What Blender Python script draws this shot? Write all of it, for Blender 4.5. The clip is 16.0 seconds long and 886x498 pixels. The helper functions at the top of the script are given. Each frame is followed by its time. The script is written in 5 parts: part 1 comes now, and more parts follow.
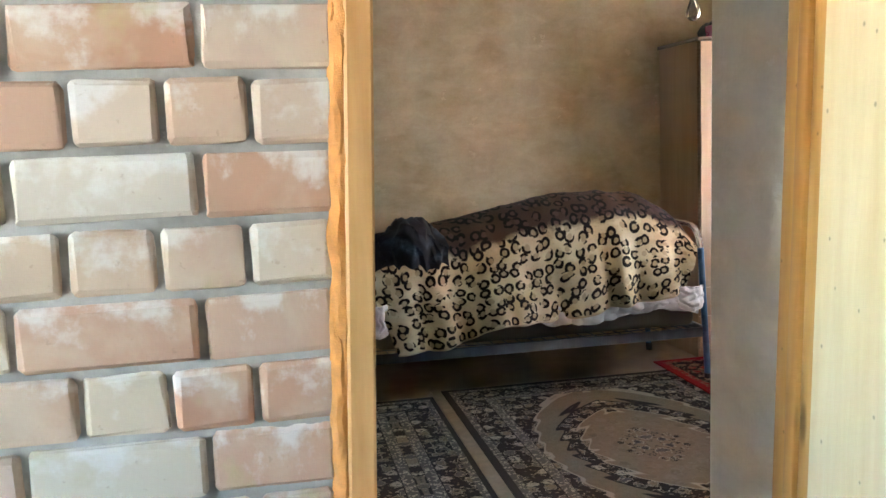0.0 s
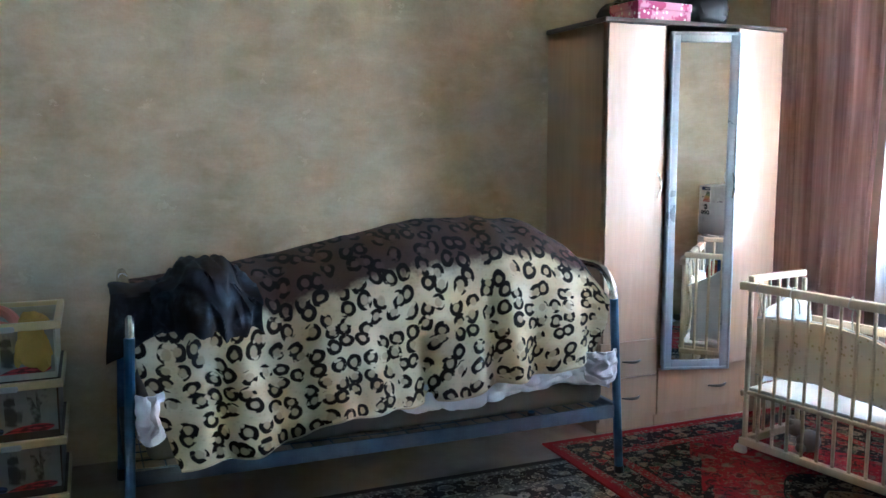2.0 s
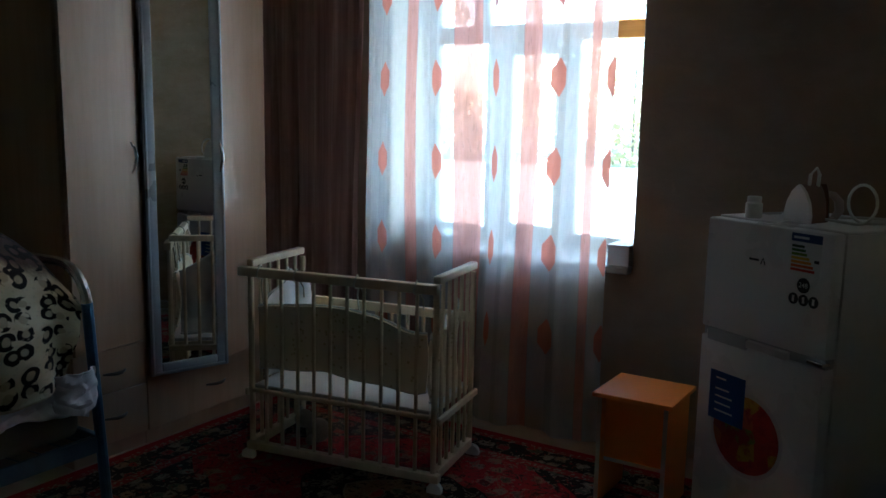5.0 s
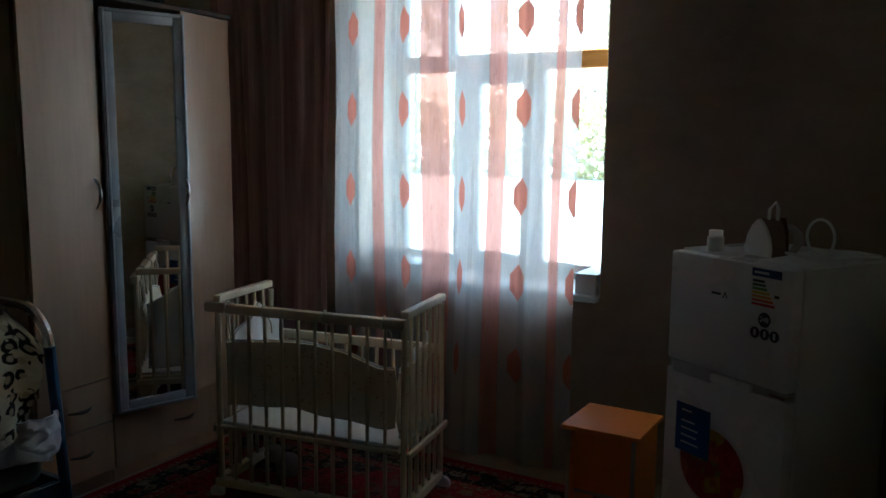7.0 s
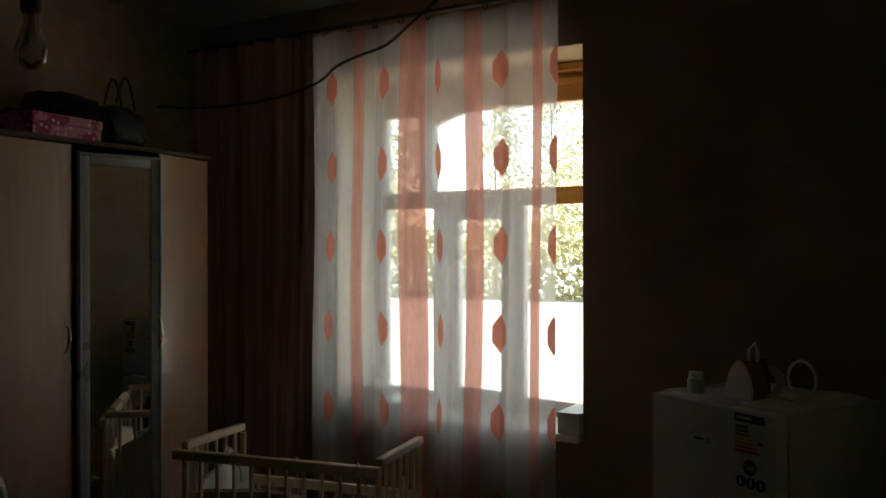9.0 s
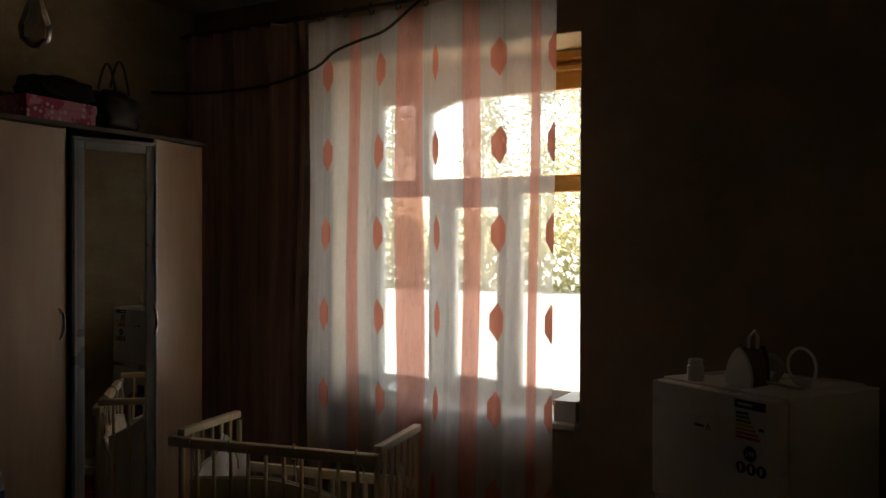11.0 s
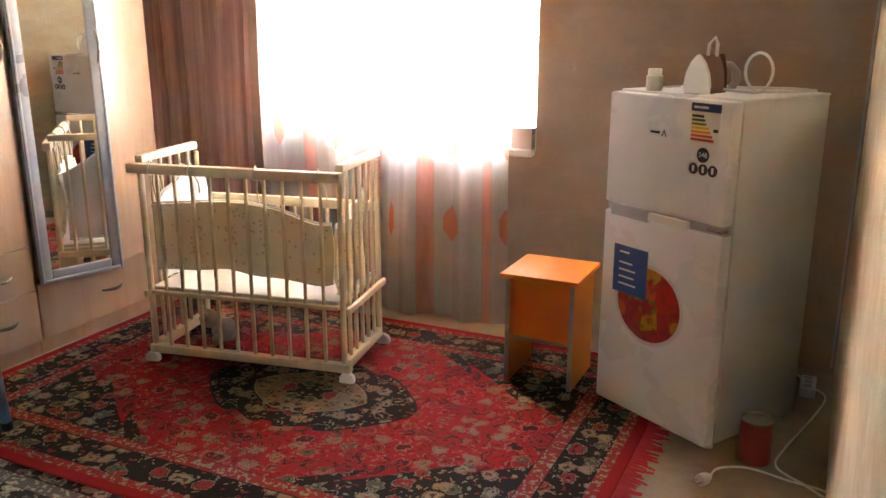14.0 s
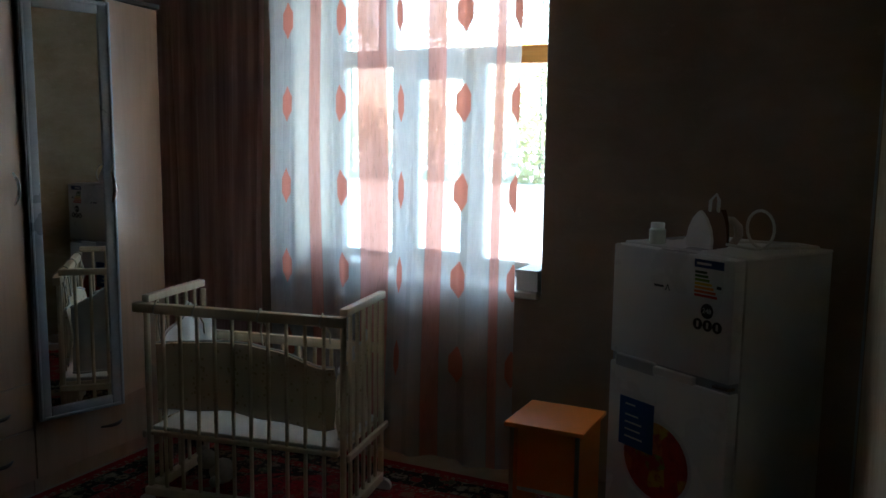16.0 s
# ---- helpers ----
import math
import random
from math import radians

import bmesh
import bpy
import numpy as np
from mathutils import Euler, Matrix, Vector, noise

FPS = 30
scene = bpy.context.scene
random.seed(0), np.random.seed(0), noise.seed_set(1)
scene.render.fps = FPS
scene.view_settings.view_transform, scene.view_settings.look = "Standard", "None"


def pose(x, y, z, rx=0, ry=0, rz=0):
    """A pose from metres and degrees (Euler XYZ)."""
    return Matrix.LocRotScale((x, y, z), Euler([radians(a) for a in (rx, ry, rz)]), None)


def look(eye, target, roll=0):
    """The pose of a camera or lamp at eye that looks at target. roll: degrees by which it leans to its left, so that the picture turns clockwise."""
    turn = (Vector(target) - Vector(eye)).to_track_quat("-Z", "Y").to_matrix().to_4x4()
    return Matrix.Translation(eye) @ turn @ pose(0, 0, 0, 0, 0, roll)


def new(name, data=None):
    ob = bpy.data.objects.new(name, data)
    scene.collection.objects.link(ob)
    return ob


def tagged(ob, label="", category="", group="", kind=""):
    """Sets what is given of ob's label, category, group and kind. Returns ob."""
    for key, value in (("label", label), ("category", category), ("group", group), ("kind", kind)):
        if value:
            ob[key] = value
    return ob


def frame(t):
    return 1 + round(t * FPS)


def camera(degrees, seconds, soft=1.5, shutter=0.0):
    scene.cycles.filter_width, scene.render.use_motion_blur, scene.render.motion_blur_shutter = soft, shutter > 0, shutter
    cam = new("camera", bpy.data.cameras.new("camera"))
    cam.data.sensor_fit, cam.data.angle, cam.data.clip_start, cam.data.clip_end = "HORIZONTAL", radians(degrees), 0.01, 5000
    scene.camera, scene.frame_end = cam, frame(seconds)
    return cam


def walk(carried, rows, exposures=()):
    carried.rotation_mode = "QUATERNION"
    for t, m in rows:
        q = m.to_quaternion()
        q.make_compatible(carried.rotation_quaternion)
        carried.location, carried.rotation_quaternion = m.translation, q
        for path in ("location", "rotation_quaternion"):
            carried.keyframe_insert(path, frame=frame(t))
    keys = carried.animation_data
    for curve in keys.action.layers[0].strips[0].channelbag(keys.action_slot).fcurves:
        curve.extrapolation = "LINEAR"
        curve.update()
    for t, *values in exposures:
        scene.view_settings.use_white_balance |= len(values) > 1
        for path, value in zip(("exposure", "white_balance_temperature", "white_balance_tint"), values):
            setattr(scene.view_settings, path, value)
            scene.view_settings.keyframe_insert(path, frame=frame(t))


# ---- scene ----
cam = camera(55.5, 16.0)
PATH = [
    (0, (0.551, -0.04, 1.466), (0.94, 1.905, 1.213), -2.1),
    (0.3, (0.640, 0.195, 1.453), (1.0975, 2.125, 1.193), -0.9),
    (0.5, (0.693, 0.377, 1.457), (1.187, 2.3, 1.205), -1.4),
    (0.7, (0.724, 0.564, 1.452), (1.2525, 2.475, 1.209), -0.7),
    (1, (0.747, 0.816, 1.455), (1.3245, 2.713, 1.209), -0.9),
    (1.1, (0.768, 0.871, 1.457), (1.345, 2.768, 1.205), -0.6),
    (1.5, (0.799, 1.174, 1.466), (1.42, 3.059, 1.221), -0.5),
    (2, (0.919, 1.425, 1.457), (1.686, 3.256, 1.209), 0.1),
    (2.5, (1.114, 1.548, 1.473), (1.983, 3.331, 1.216), 0.5),
    (3, (1.144, 1.757, 1.496), (2.258, 3.397, 1.232), 0.8),
    (3.5, (1.247, 1.882, 1.523), (2.606, 3.328, 1.275), 1.6),
    (4, (1.252, 1.91, 1.469), (2.827, 3.123, 1.244), 2.0),
    (4.5, (1.262, 1.951, 1.417), (2.915, 3.045, 1.146), 1.6),
    (6.8, (1.261, 1.932, 1.495), (2.971, 2.925, 1.198), 0.7),
    (7, (1.283, 1.926, 1.505), (2.993, 2.929, 1.238), 0.6),
    (7.5, (1.31, 1.922, 1.533), (3.027, 2.934, 1.362), 0.3),
    (8, (1.356, 1.928, 1.566), (3.08, 2.94, 1.523), 0.2),
    (8.5, (1.37, 1.934, 1.577), (3.105, 2.928, 1.599), 0.3),
    (9, (1.358, 1.9, 1.574), (3.093, 2.896, 1.594), -0.0),
    (9.5, (1.34, 1.934, 1.55), (3.087, 2.907, 1.56), -0.2),
    (10, (1.339, 1.945, 1.56), (3.088, 2.913, 1.564), -0.1),
    (12.5, (1.353, 1.967, 1.524), (3.104, 2.931, 1.446), 2.0),
    (13, (1.343, 1.979, 1.427), (3.096, 2.892, 1.128), 0.7),
    (13.5, (1.325, 1.973, 1.374), (3.066, 2.84, 0.907), 0.3),
    (14, (1.305, 1.979, 1.357), (3.05, 2.803, 0.832), -0.0),
    (14.5, (1.309, 1.963, 1.384), (3.07, 2.805, 0.947), -0.0),
    (15, (1.298, 1.963, 1.412), (3.072, 2.815, 1.056), 0.1),
    (15.5, (1.316, 1.969, 1.437), (3.096, 2.83, 1.135), 0.6),
    (16, (1.335, 1.97, 1.459), (3.117, 2.841, 1.206), 0.8),
]
EXPOSURES = [
    (0.0, 6.95, 6600, 12), (0.5, 7.1, 5900, 8), (1.0, 7.15, 5200, 2), (1.5, 7.05, 4950, 1), (2.0, 7.0, 4850, 1), (2.5, 6.85, 4900, -2), (3.0, 6.3, 5000, -6), (3.5, 5.8, 5050, -5),
    (4.0, 4.35, 4950, -6), (4.5, 3.75, 4950, -7), (7.0, 3.2, 5250, -6), (7.5, 2.75, 5600, -6), (8.0, 2.3, 6300, -3), (8.5, 2.05, 7000, 0), (10.0, 2.05, 7900, 6), (12.5, 2.5, 8700, 13),
    (12.8, 2.7, 8500, 13), (13.0, 3.1, 8400, 13), (13.3, 4.8, 8300, 15), (13.5, 5.75, 8100, 15), (14.0, 7.05, 7400, 14), (14.5, 7.15, 7100, 12),
    (15.0, 6.5, 6600, 7), (15.3, 5.7, 6300, 4), (15.5, 5.0, 5900, 0), (16.0, 3.25, 5300, -6),
]
walk(cam, [(t, look(eye, target, roll)) for t, eye, target, roll in PATH], EXPOSURES)

# ---- world and light ----
world = bpy.data.worlds.new("world")
scene.world = world
world.use_nodes = True
wn = world.node_tree
sky = wn.nodes.new("ShaderNodeTexSky")
sky.sky_type, sky.sun_disc = "NISHITA", False
SUN_EL, SUN_AZ = radians(39.0), radians(11.5)
sky.sun_elevation, sky.sun_rotation = SUN_EL, SUN_AZ
wn.nodes["Background"].inputs["Strength"].default_value = 0.15
wn.links.new(sky.outputs[0], wn.nodes["Background"].inputs["Color"])
sun_data = bpy.data.lights.new("sun", "SUN")
sun_data.energy, sun_data.angle, sun_data.color = 3.5, radians(0.5), (1.0, 0.95, 0.87)
sun = new("sun", sun_data)
sun.matrix_world = look((0, 0, 0), (-math.sin(SUN_AZ) * math.cos(SUN_EL), -math.cos(SUN_AZ) * math.cos(SUN_EL), -math.sin(SUN_EL)))


# ---- material tools ----
class Nodes:
    """A material with short calls for its nodes."""

    def __init__(self, name):
        self.mat = bpy.data.materials.new(name)
        self.mat.use_nodes = True
        self.t = self.mat.node_tree
        self.b = self.t.nodes["Principled BSDF"]
        self.out = self.t.nodes["Material Output"]
        self.tc = self.t.nodes.new("ShaderNodeTexCoord")

    def put(self, socket, v):
        if hasattr(v, "is_output"):
            self.t.links.new(v, socket)
        elif isinstance(v, tuple) and len(v) == 3 and socket.type == "RGBA":
            socket.default_value = (*v, 1)
        else:
            socket.default_value = v

    def co(self, which="Object", scale=(1, 1, 1), loc=(0, 0, 0)):
        n = self.t.nodes.new("ShaderNodeMapping")
        self.t.links.new(self.tc.outputs[which], n.inputs["Vector"])
        n.inputs["Scale"].default_value, n.inputs["Location"].default_value = scale, loc
        return n.outputs[0]

    def m(self, op, a, b=0.0, c=0.0, clamp=False):
        n = self.t.nodes.new("ShaderNodeMath")
        n.operation, n.use_clamp = op, clamp
        for i, v in enumerate((a, b, c)):
            self.put(n.inputs[i], v)
        return n.outputs[0]

    def xyz(self, v):
        n = self.t.nodes.new("ShaderNodeSeparateXYZ")
        self.put(n.inputs[0], v)
        return n.outputs

    def vec(self, x, y, z=0.0):
        n = self.t.nodes.new("ShaderNodeCombineXYZ")
        for i, v in enumerate((x, y, z)):
            self.put(n.inputs[i], v)
        return n.outputs[0]

    def noise(self, scale, v=None, detail=4.0, rough=0.55, dist=0.0):
        n = self.t.nodes.new("ShaderNodeTexNoise")
        self.put(n.inputs["Vector"], v if v is not None else self.tc.outputs["Object"])
        n.inputs["Scale"].default_value, n.inputs["Detail"].default_value = scale, detail
        n.inputs["Roughness"].default_value, n.inputs["Distortion"].default_value = rough, dist
        return n.outputs[0]

    def voro(self, scale, v=None, feature="F1", rand=1.0, dims="3D"):
        n = self.t.nodes.new("ShaderNodeTexVoronoi")
        n.feature, n.voronoi_dimensions = feature, dims
        self.put(n.inputs["Vector"], v if v is not None else self.tc.outputs["Object"])
        n.inputs["Scale"].default_value, n.inputs["Randomness"].default_value = scale, rand
        return n.outputs

    def step(self, a, lo, hi):
        n = self.t.nodes.new("ShaderNodeMapRange")
        n.interpolation_type = "SMOOTHSTEP"
        self.put(n.inputs[0], a)
        n.inputs[1].default_value, n.inputs[2].default_value = lo, hi
        return n.outputs[0]

    def mix(self, f, a, b, mode="MIX"):
        n = self.t.nodes.new("ShaderNodeMix")
        n.data_type, n.blend_type = "RGBA", mode
        self.put(n.inputs[0], f)
        self.put(n.inputs[6], a)
        self.put(n.inputs[7], b)
        return n.outputs[2]

    def ramp(self, f, stops, flat=False):
        n = self.t.nodes.new("ShaderNodeValToRGB")
        if flat:
            n.color_ramp.interpolation = "CONSTANT"
        e = n.color_ramp.elements
        while len(e) < len(stops):
            e.new(0.5)
        for el, (p, c) in zip(e, stops):
            el.position, el.color = p, (*c, 1)
        self.put(n.inputs[0], f)
        return n.outputs[0]

    def rnd(self):
        return self.t.nodes.new("ShaderNodeObjectInfo").outputs["Random"]

    def bump(self, h, strength=0.3, dist=0.01):
        n = self.t.nodes.new("ShaderNodeBump")
        n.inputs["Strength"].default_value, n.inputs["Distance"].default_value = strength, dist
        self.put(n.inputs["Height"], h)
        self.t.links.new(n.outputs[0], self.b.inputs["Normal"])

    def done(self, col, rough=0.6, metal=0.0, spec=0.5):
        self.put(self.b.inputs["Base Color"], col)
        self.put(self.b.inputs["Roughness"], rough)
        self.b.inputs["Metallic"].default_value = metal
        self.b.inputs["Specular IOR Level"].default_value = spec
        return self.mat


def plain(name, col, rough=0.5, metal=0.0, vary=0.12, scale=6.0, bump=0.0, spec=0.5):
    """A surface of one colour with faint stains, fine grain and uneven gloss."""
    g = Nodes(name)
    a, f = g.noise(scale), g.noise(scale * 22, detail=3)
    k = g.m("ADD", g.m("MULTIPLY", a, 0.7), g.m("MULTIPLY", f, 0.3))
    lo, hi = tuple(c * (1 - vary) for c in col), tuple(min(1, c * (1 + vary)) for c in col)
    c = g.ramp(k, [(0.32, lo), (0.68, hi)])
    if bump:
        g.bump(f, bump, 0.003)
    return g.done(c, g.m("MULTIPLY_ADD", a, 0.2, rough - 0.1), metal, spec)


def plaster(name, dark, mid, light, scale=1.0):
    """Hand-floated cement render with trowel sweeps, patches and stains."""
    g = Nodes(name)
    v = g.co("Object", (scale, scale, scale * 1.1))
    big = g.noise(1.3, v, 5, 0.6, 0.4)
    patch = g.noise(3.2, g.co("Object", (1, 1, 1.2)), 5, 0.62, 0.3)
    sweep = g.noise(9.0, g.co("Object", (0.8, 0.8, 1.5)), 3, 0.6, 0.7)
    fine = g.noise(90.0, None, 3)
    k = g.m("ADD", g.m("ADD", g.m("MULTIPLY", big, 0.40), g.m("MULTIPLY", patch, 0.34)), g.m("ADD", g.m("MULTIPLY", sweep, 0.17), g.m("MULTIPLY", fine, 0.08)))
    c = g.ramp(k, [(0.37, dark), (0.49, mid), (0.60, light)])
    smear = g.step(g.noise(5.0, g.co("Object", (0.7, 0.7, 1.7), (9, 4, 2)), 4, 0.6, 0.25), 0.50, 0.70)
    c = g.mix(g.m("MULTIPLY", smear, 0.34), c, tuple(min(1, x * 1.12) for x in light))
    flake = g.m("GREATER_THAN", g.noise(7.0, g.co("Object", (1, 1, 1.3), (3, 1, 7)), 5, 0.65), 0.665)
    c = g.mix(g.m("MULTIPLY", flake, 0.22), c, tuple(min(1, x * 1.35) for x in light))
    g.bump(g.m("ADD", g.m("MULTIPLY", sweep, 0.6), g.m("MULTIPLY", fine, 0.3)), 0.35, 0.012)
    return g.done(c, 0.9, 0, 0.25)


def wood(name, dark, light, along="z", scale=1.0, rough=0.5, knots=False, spec=0.5):
    """Sawn or printed wood with grain along one axis."""
    g = Nodes(name)
    st = {"x": (1.2, 16, 16), "y": (16, 1.2, 16), "z": (16, 16, 1.2)}[along]
    v = g.co("Object", tuple(s * scale for s in st))
    a = g.noise(1.0, v, 5, 0.6, 0.6)
    b = g.noise(4.0, v, 3, 0.6)
    off = g.m("MULTIPLY", g.rnd(), 0.12)
    k = g.m("ADD", g.m("ADD", g.m("MULTIPLY", a, 0.65), g.m("MULTIPLY", b, 0.3)), off)
    c = g.ramp(k, [(0.36, dark), (0.66, light)])
    if knots and along == "z":
        p = g.xyz(g.tc.outputs["Object"])
        pin = g.voro(1.0, g.vec(g.m("MULTIPLY", g.m("ADD", p[0], p[1]), 9.0), g.m("MULTIPLY", p[2], 6.5)), "F1", 1.0, "2D")[0]
        c = g.mix(g.m("MULTIPLY", g.step(g.m("ADD", pin, g.m("MULTIPLY", g.noise(40.0), 0.05)), 0.066, 0.030), 0.6), c, tuple(x * 0.3 for x in dark))
    if knots:
        kn = {"x": (2.5, 9, 9), "y": (9, 2.5, 9), "z": (9, 9, 2.5)}[along]
        d = g.voro(1.0, g.co("Object", kn))[0]
        c = g.mix(g.m("MULTIPLY", g.step(d, 0.17, 0.08), 0.8), c, tuple(x * 0.35 for x in dark))
    g.bump(b, 0.12, 0.002)
    return g.done(c, rough, 0, spec)


# ---- materials ----
M_WALL = plaster("cement_render", (0.40, 0.312, 0.195), (0.53, 0.43, 0.285), (0.64, 0.55, 0.39))
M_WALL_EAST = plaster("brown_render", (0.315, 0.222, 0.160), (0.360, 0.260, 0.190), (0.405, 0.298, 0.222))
M_WHITEWASH = plaster("limewashed_render", (0.37, 0.36, 0.325), (0.46, 0.45, 0.41), (0.54, 0.53, 0.485), 1.4)
# doorway-side plaster, with the brightness of the hall light put into its colour
M_REVEAL_LIT = plaster("lit_grey_render", (0.70, 0.665, 0.59), (0.80, 0.765, 0.685), (0.87, 0.84, 0.765), 1.6)
M_CEIL = plaster("limed_ceiling", (0.36, 0.31, 0.25), (0.44, 0.39, 0.32), (0.52, 0.47, 0.39))
M_FLOOR = plaster("painted_floor", (0.21, 0.15, 0.10), (0.31, 0.23, 0.16), (0.40, 0.31, 0.22), 0.8)
M_FLOOR.node_tree.nodes["Principled BSDF"].inputs["Roughness"].default_value = 0.38
M_FLOOR.node_tree.nodes["Principled BSDF"].inputs["Specular IOR Level"].default_value = 0.5
M_HALL = plaster("hall_render", (0.27, 0.26, 0.24), (0.37, 0.355, 0.325), (0.45, 0.435, 0.40))
M_HALLFLOOR = plaster("hall_floor", (0.20, 0.15, 0.10), (0.30, 0.23, 0.16), (0.38, 0.30, 0.22), 0.8)
M_POST = wood("honey_pine", (0.58, 0.27, 0.075), (0.75, 0.455, 0.19), "z", 0.8, 0.4, True)
M_MORTAR = plaster("mortar", (0.26, 0.245, 0.22), (0.39, 0.37, 0.335), (0.50, 0.48, 0.44), 6.0)
M_PINE = wood("pale_pine", (0.76, 0.60, 0.33), (0.88, 0.76, 0.50), "z", 0.7, 0.45, True)
M_VARNISH = wood("varnished_pine", (0.54, 0.25, 0.06), (0.73, 0.41, 0.13), "z", 0.8, 0.35, True)
M_FOAM = plain("orange_foam", (0.62, 0.27, 0.07), 0.85, 0, 0.3, 25, 0.8)
M_ASH = wood("pale_ash_laminate", (0.375, 0.243, 0.148), (0.465, 0.315, 0.205), "z", 0.8, 0.36, False, 0.55)
M_ASH.node_tree.nodes["Principled BSDF"].inputs["Coat Weight"].default_value = 0.45
M_ASH.node_tree.nodes["Principled BSDF"].inputs["Coat Roughness"].default_value = 0.22
M_REVEALWHITE = plain("white_limewash", (0.84, 0.78, 0.67), 0.7, 0, 0.06, 5)
M_WARDTOP = plain("dark_brown_edging", (0.07, 0.045, 0.035), 0.5)
M_GREYFRAME = plain("grey_blue_foil", (0.47, 0.51, 0.55), 0.3, 0.3, 0.15)
M_CHROME = plain("worn_chrome", (0.65, 0.63, 0.6), 0.25, 1.0, 0.1)
M_DARKMETAL = plain("dark_bronze", (0.12, 0.10, 0.09), 0.35, 0.9)
M_BEDBLUE = plain("chipped_blue_paint", (0.045, 0.12, 0.24), 0.45, 0, 0.35, 14)
M_BEDGREY = plain("grey_blue_steel", (0.085, 0.11, 0.14), 0.5, 0.2, 0.3, 10)
M_SHEET = plain("white_cotton", (0.72, 0.74, 0.78), 0.9, 0, 0.08, 8, 0.3)
M_IVORY = wood("ivory_painted_wood", (0.69, 0.58, 0.39), (0.81, 0.71, 0.51), "z", 0.8, 0.45)
M_ORANGE = plain("orange_laminate", (0.80, 0.235, 0.015), 0.4, 0, 0.06)
M_EDGEGREY = plain("grey_edge_band", (0.36, 0.33, 0.29), 0.5)
M_WHITEGLOSS = plain("white_enamel", (0.73, 0.73, 0.72), 0.28, 0, 0.03, 3)
M_WHITESIDE = plain("white_textured_enamel", (0.70, 0.70, 0.68), 0.5, 0, 0.03, 30, 0.25)
M_GREYPLASTIC = plain("grey_plastic", (0.42, 0.43, 0.44), 0.4)
M_WHITEPLASTIC = plain("white_plastic", (0.75, 0.74, 0.70), 0.4, 0, 0.05)
M_BLACK = plain("black_plastic", (0.02, 0.02, 0.022), 0.45)
M_WHITEPAINT = plain("white_gloss_paint", (0.80, 0.81, 0.80), 0.4, 0, 0.06, 5)
M_GLASS = bpy.data.materials.new("window_glass")
M_GLASS.use_nodes = True
_g = M_GLASS.node_tree.nodes["Principled BSDF"]
_g.inputs["Transmission Weight"].default_value, _g.inputs["Roughness"].default_value, _g.inputs["IOR"].default_value = 1.0, 0.0, 1.45
M_MIRROR = Nodes("mirror_glass").done((0.82, 0.84, 0.83), 0.015, 1.0)


def brick_mat():
    g = Nodes("fired_brick")
    r = g.rnd()
    base = g.ramp(r, [(0.0, (0.50, 0.255, 0.155)), (0.14, (0.57, 0.37, 0.26)), (0.28, (0.66, 0.61, 0.48)), (0.42, (0.60, 0.455, 0.35)), (0.55, (0.52, 0.285, 0.185)), (0.68, (0.63, 0.55, 0.41)), (0.82, (0.57, 0.39, 0.29)), (1.0, (0.66, 0.62, 0.52))])
    v = g.t.nodes.new("ShaderNodeVectorMath")
    v.operation = "ADD"
    g.t.links.new(g.tc.outputs["Object"], v.inputs[0])
    g.put(v.inputs[1], g.vec(g.m("MULTIPLY", r, 37.0), g.m("MULTIPLY", r, 11.0), g.m("MULTIPLY", r, 53.0)))
    v = v.outputs[0]
    patch = g.noise(7.0, v, 4, 0.55, 0.4)
    c = g.mix(g.m("MULTIPLY", g.step(patch, 0.45, 0.72), 0.6), base, (0.66, 0.54, 0.40))
    low = g.xyz(g.tc.outputs["Object"])[2]
    lime = g.step(g.m("ADD", g.noise(11.0, v, 5, 0.6), g.m("MULTIPLY", low, 2.6)), 0.53, 0.70)
    c = g.mix(g.m("MULTIPLY", lime, 0.75), c, (0.76, 0.73, 0.68))
    olive = g.step(g.noise(8.0, g.vec(g.xyz(v)[2], g.xyz(v)[0]), 4, 0.6), 0.60, 0.74)
    c = g.mix(g.m("MULTIPLY", olive, 0.5), c, (0.50, 0.44, 0.22))
    pit = g.step(g.noise(60.0, v, 3), 0.66, 0.74)
    c = g.mix(g.m("MULTIPLY", pit, 0.35), c, (0.36, 0.24, 0.16))
    fine = g.noise(160.0, v, 3)
    g.bump(g.m("ADD", g.m("MULTIPLY", patch, 0.8), g.m("MULTIPLY", fine, 0.12)), 0.5, 0.005)
    return g.done(c, 0.9, 0, 0.25)


def rosettes(g, v, scale):
    """Broken dark rings with a brown heart, as on printed leopard plush."""
    wob = g.noise(scale * 0.9, v, 2)
    x = g.xyz(v)
    vv = g.vec(g.m("ADD", g.m("MULTIPLY", x[0], 1.28), g.m("MULTIPLY", wob, 0.02)), g.m("ADD", x[1], g.m("MULTIPLY", g.noise(scale * 1.1, v, 2), 0.045)))
    o = g.voro(scale, vv, "F1", 0.64, "2D")
    d = o[0]
    ring = g.m("MULTIPLY", g.step(d, 0.17, 0.24), g.step(d, 0.468, 0.425))
    gap = g.step(g.noise(scale * 1.25, v, 2, 0.5), 0.43, 0.47)
    heart = g.step(d, 0.29, 0.19)
    speck = g.step(g.voro(scale * 2.7, v, "F1", 1.0, "2D")[0], 0.20, 0.12)
    return g.m("MULTIPLY", ring, gap), heart, speck


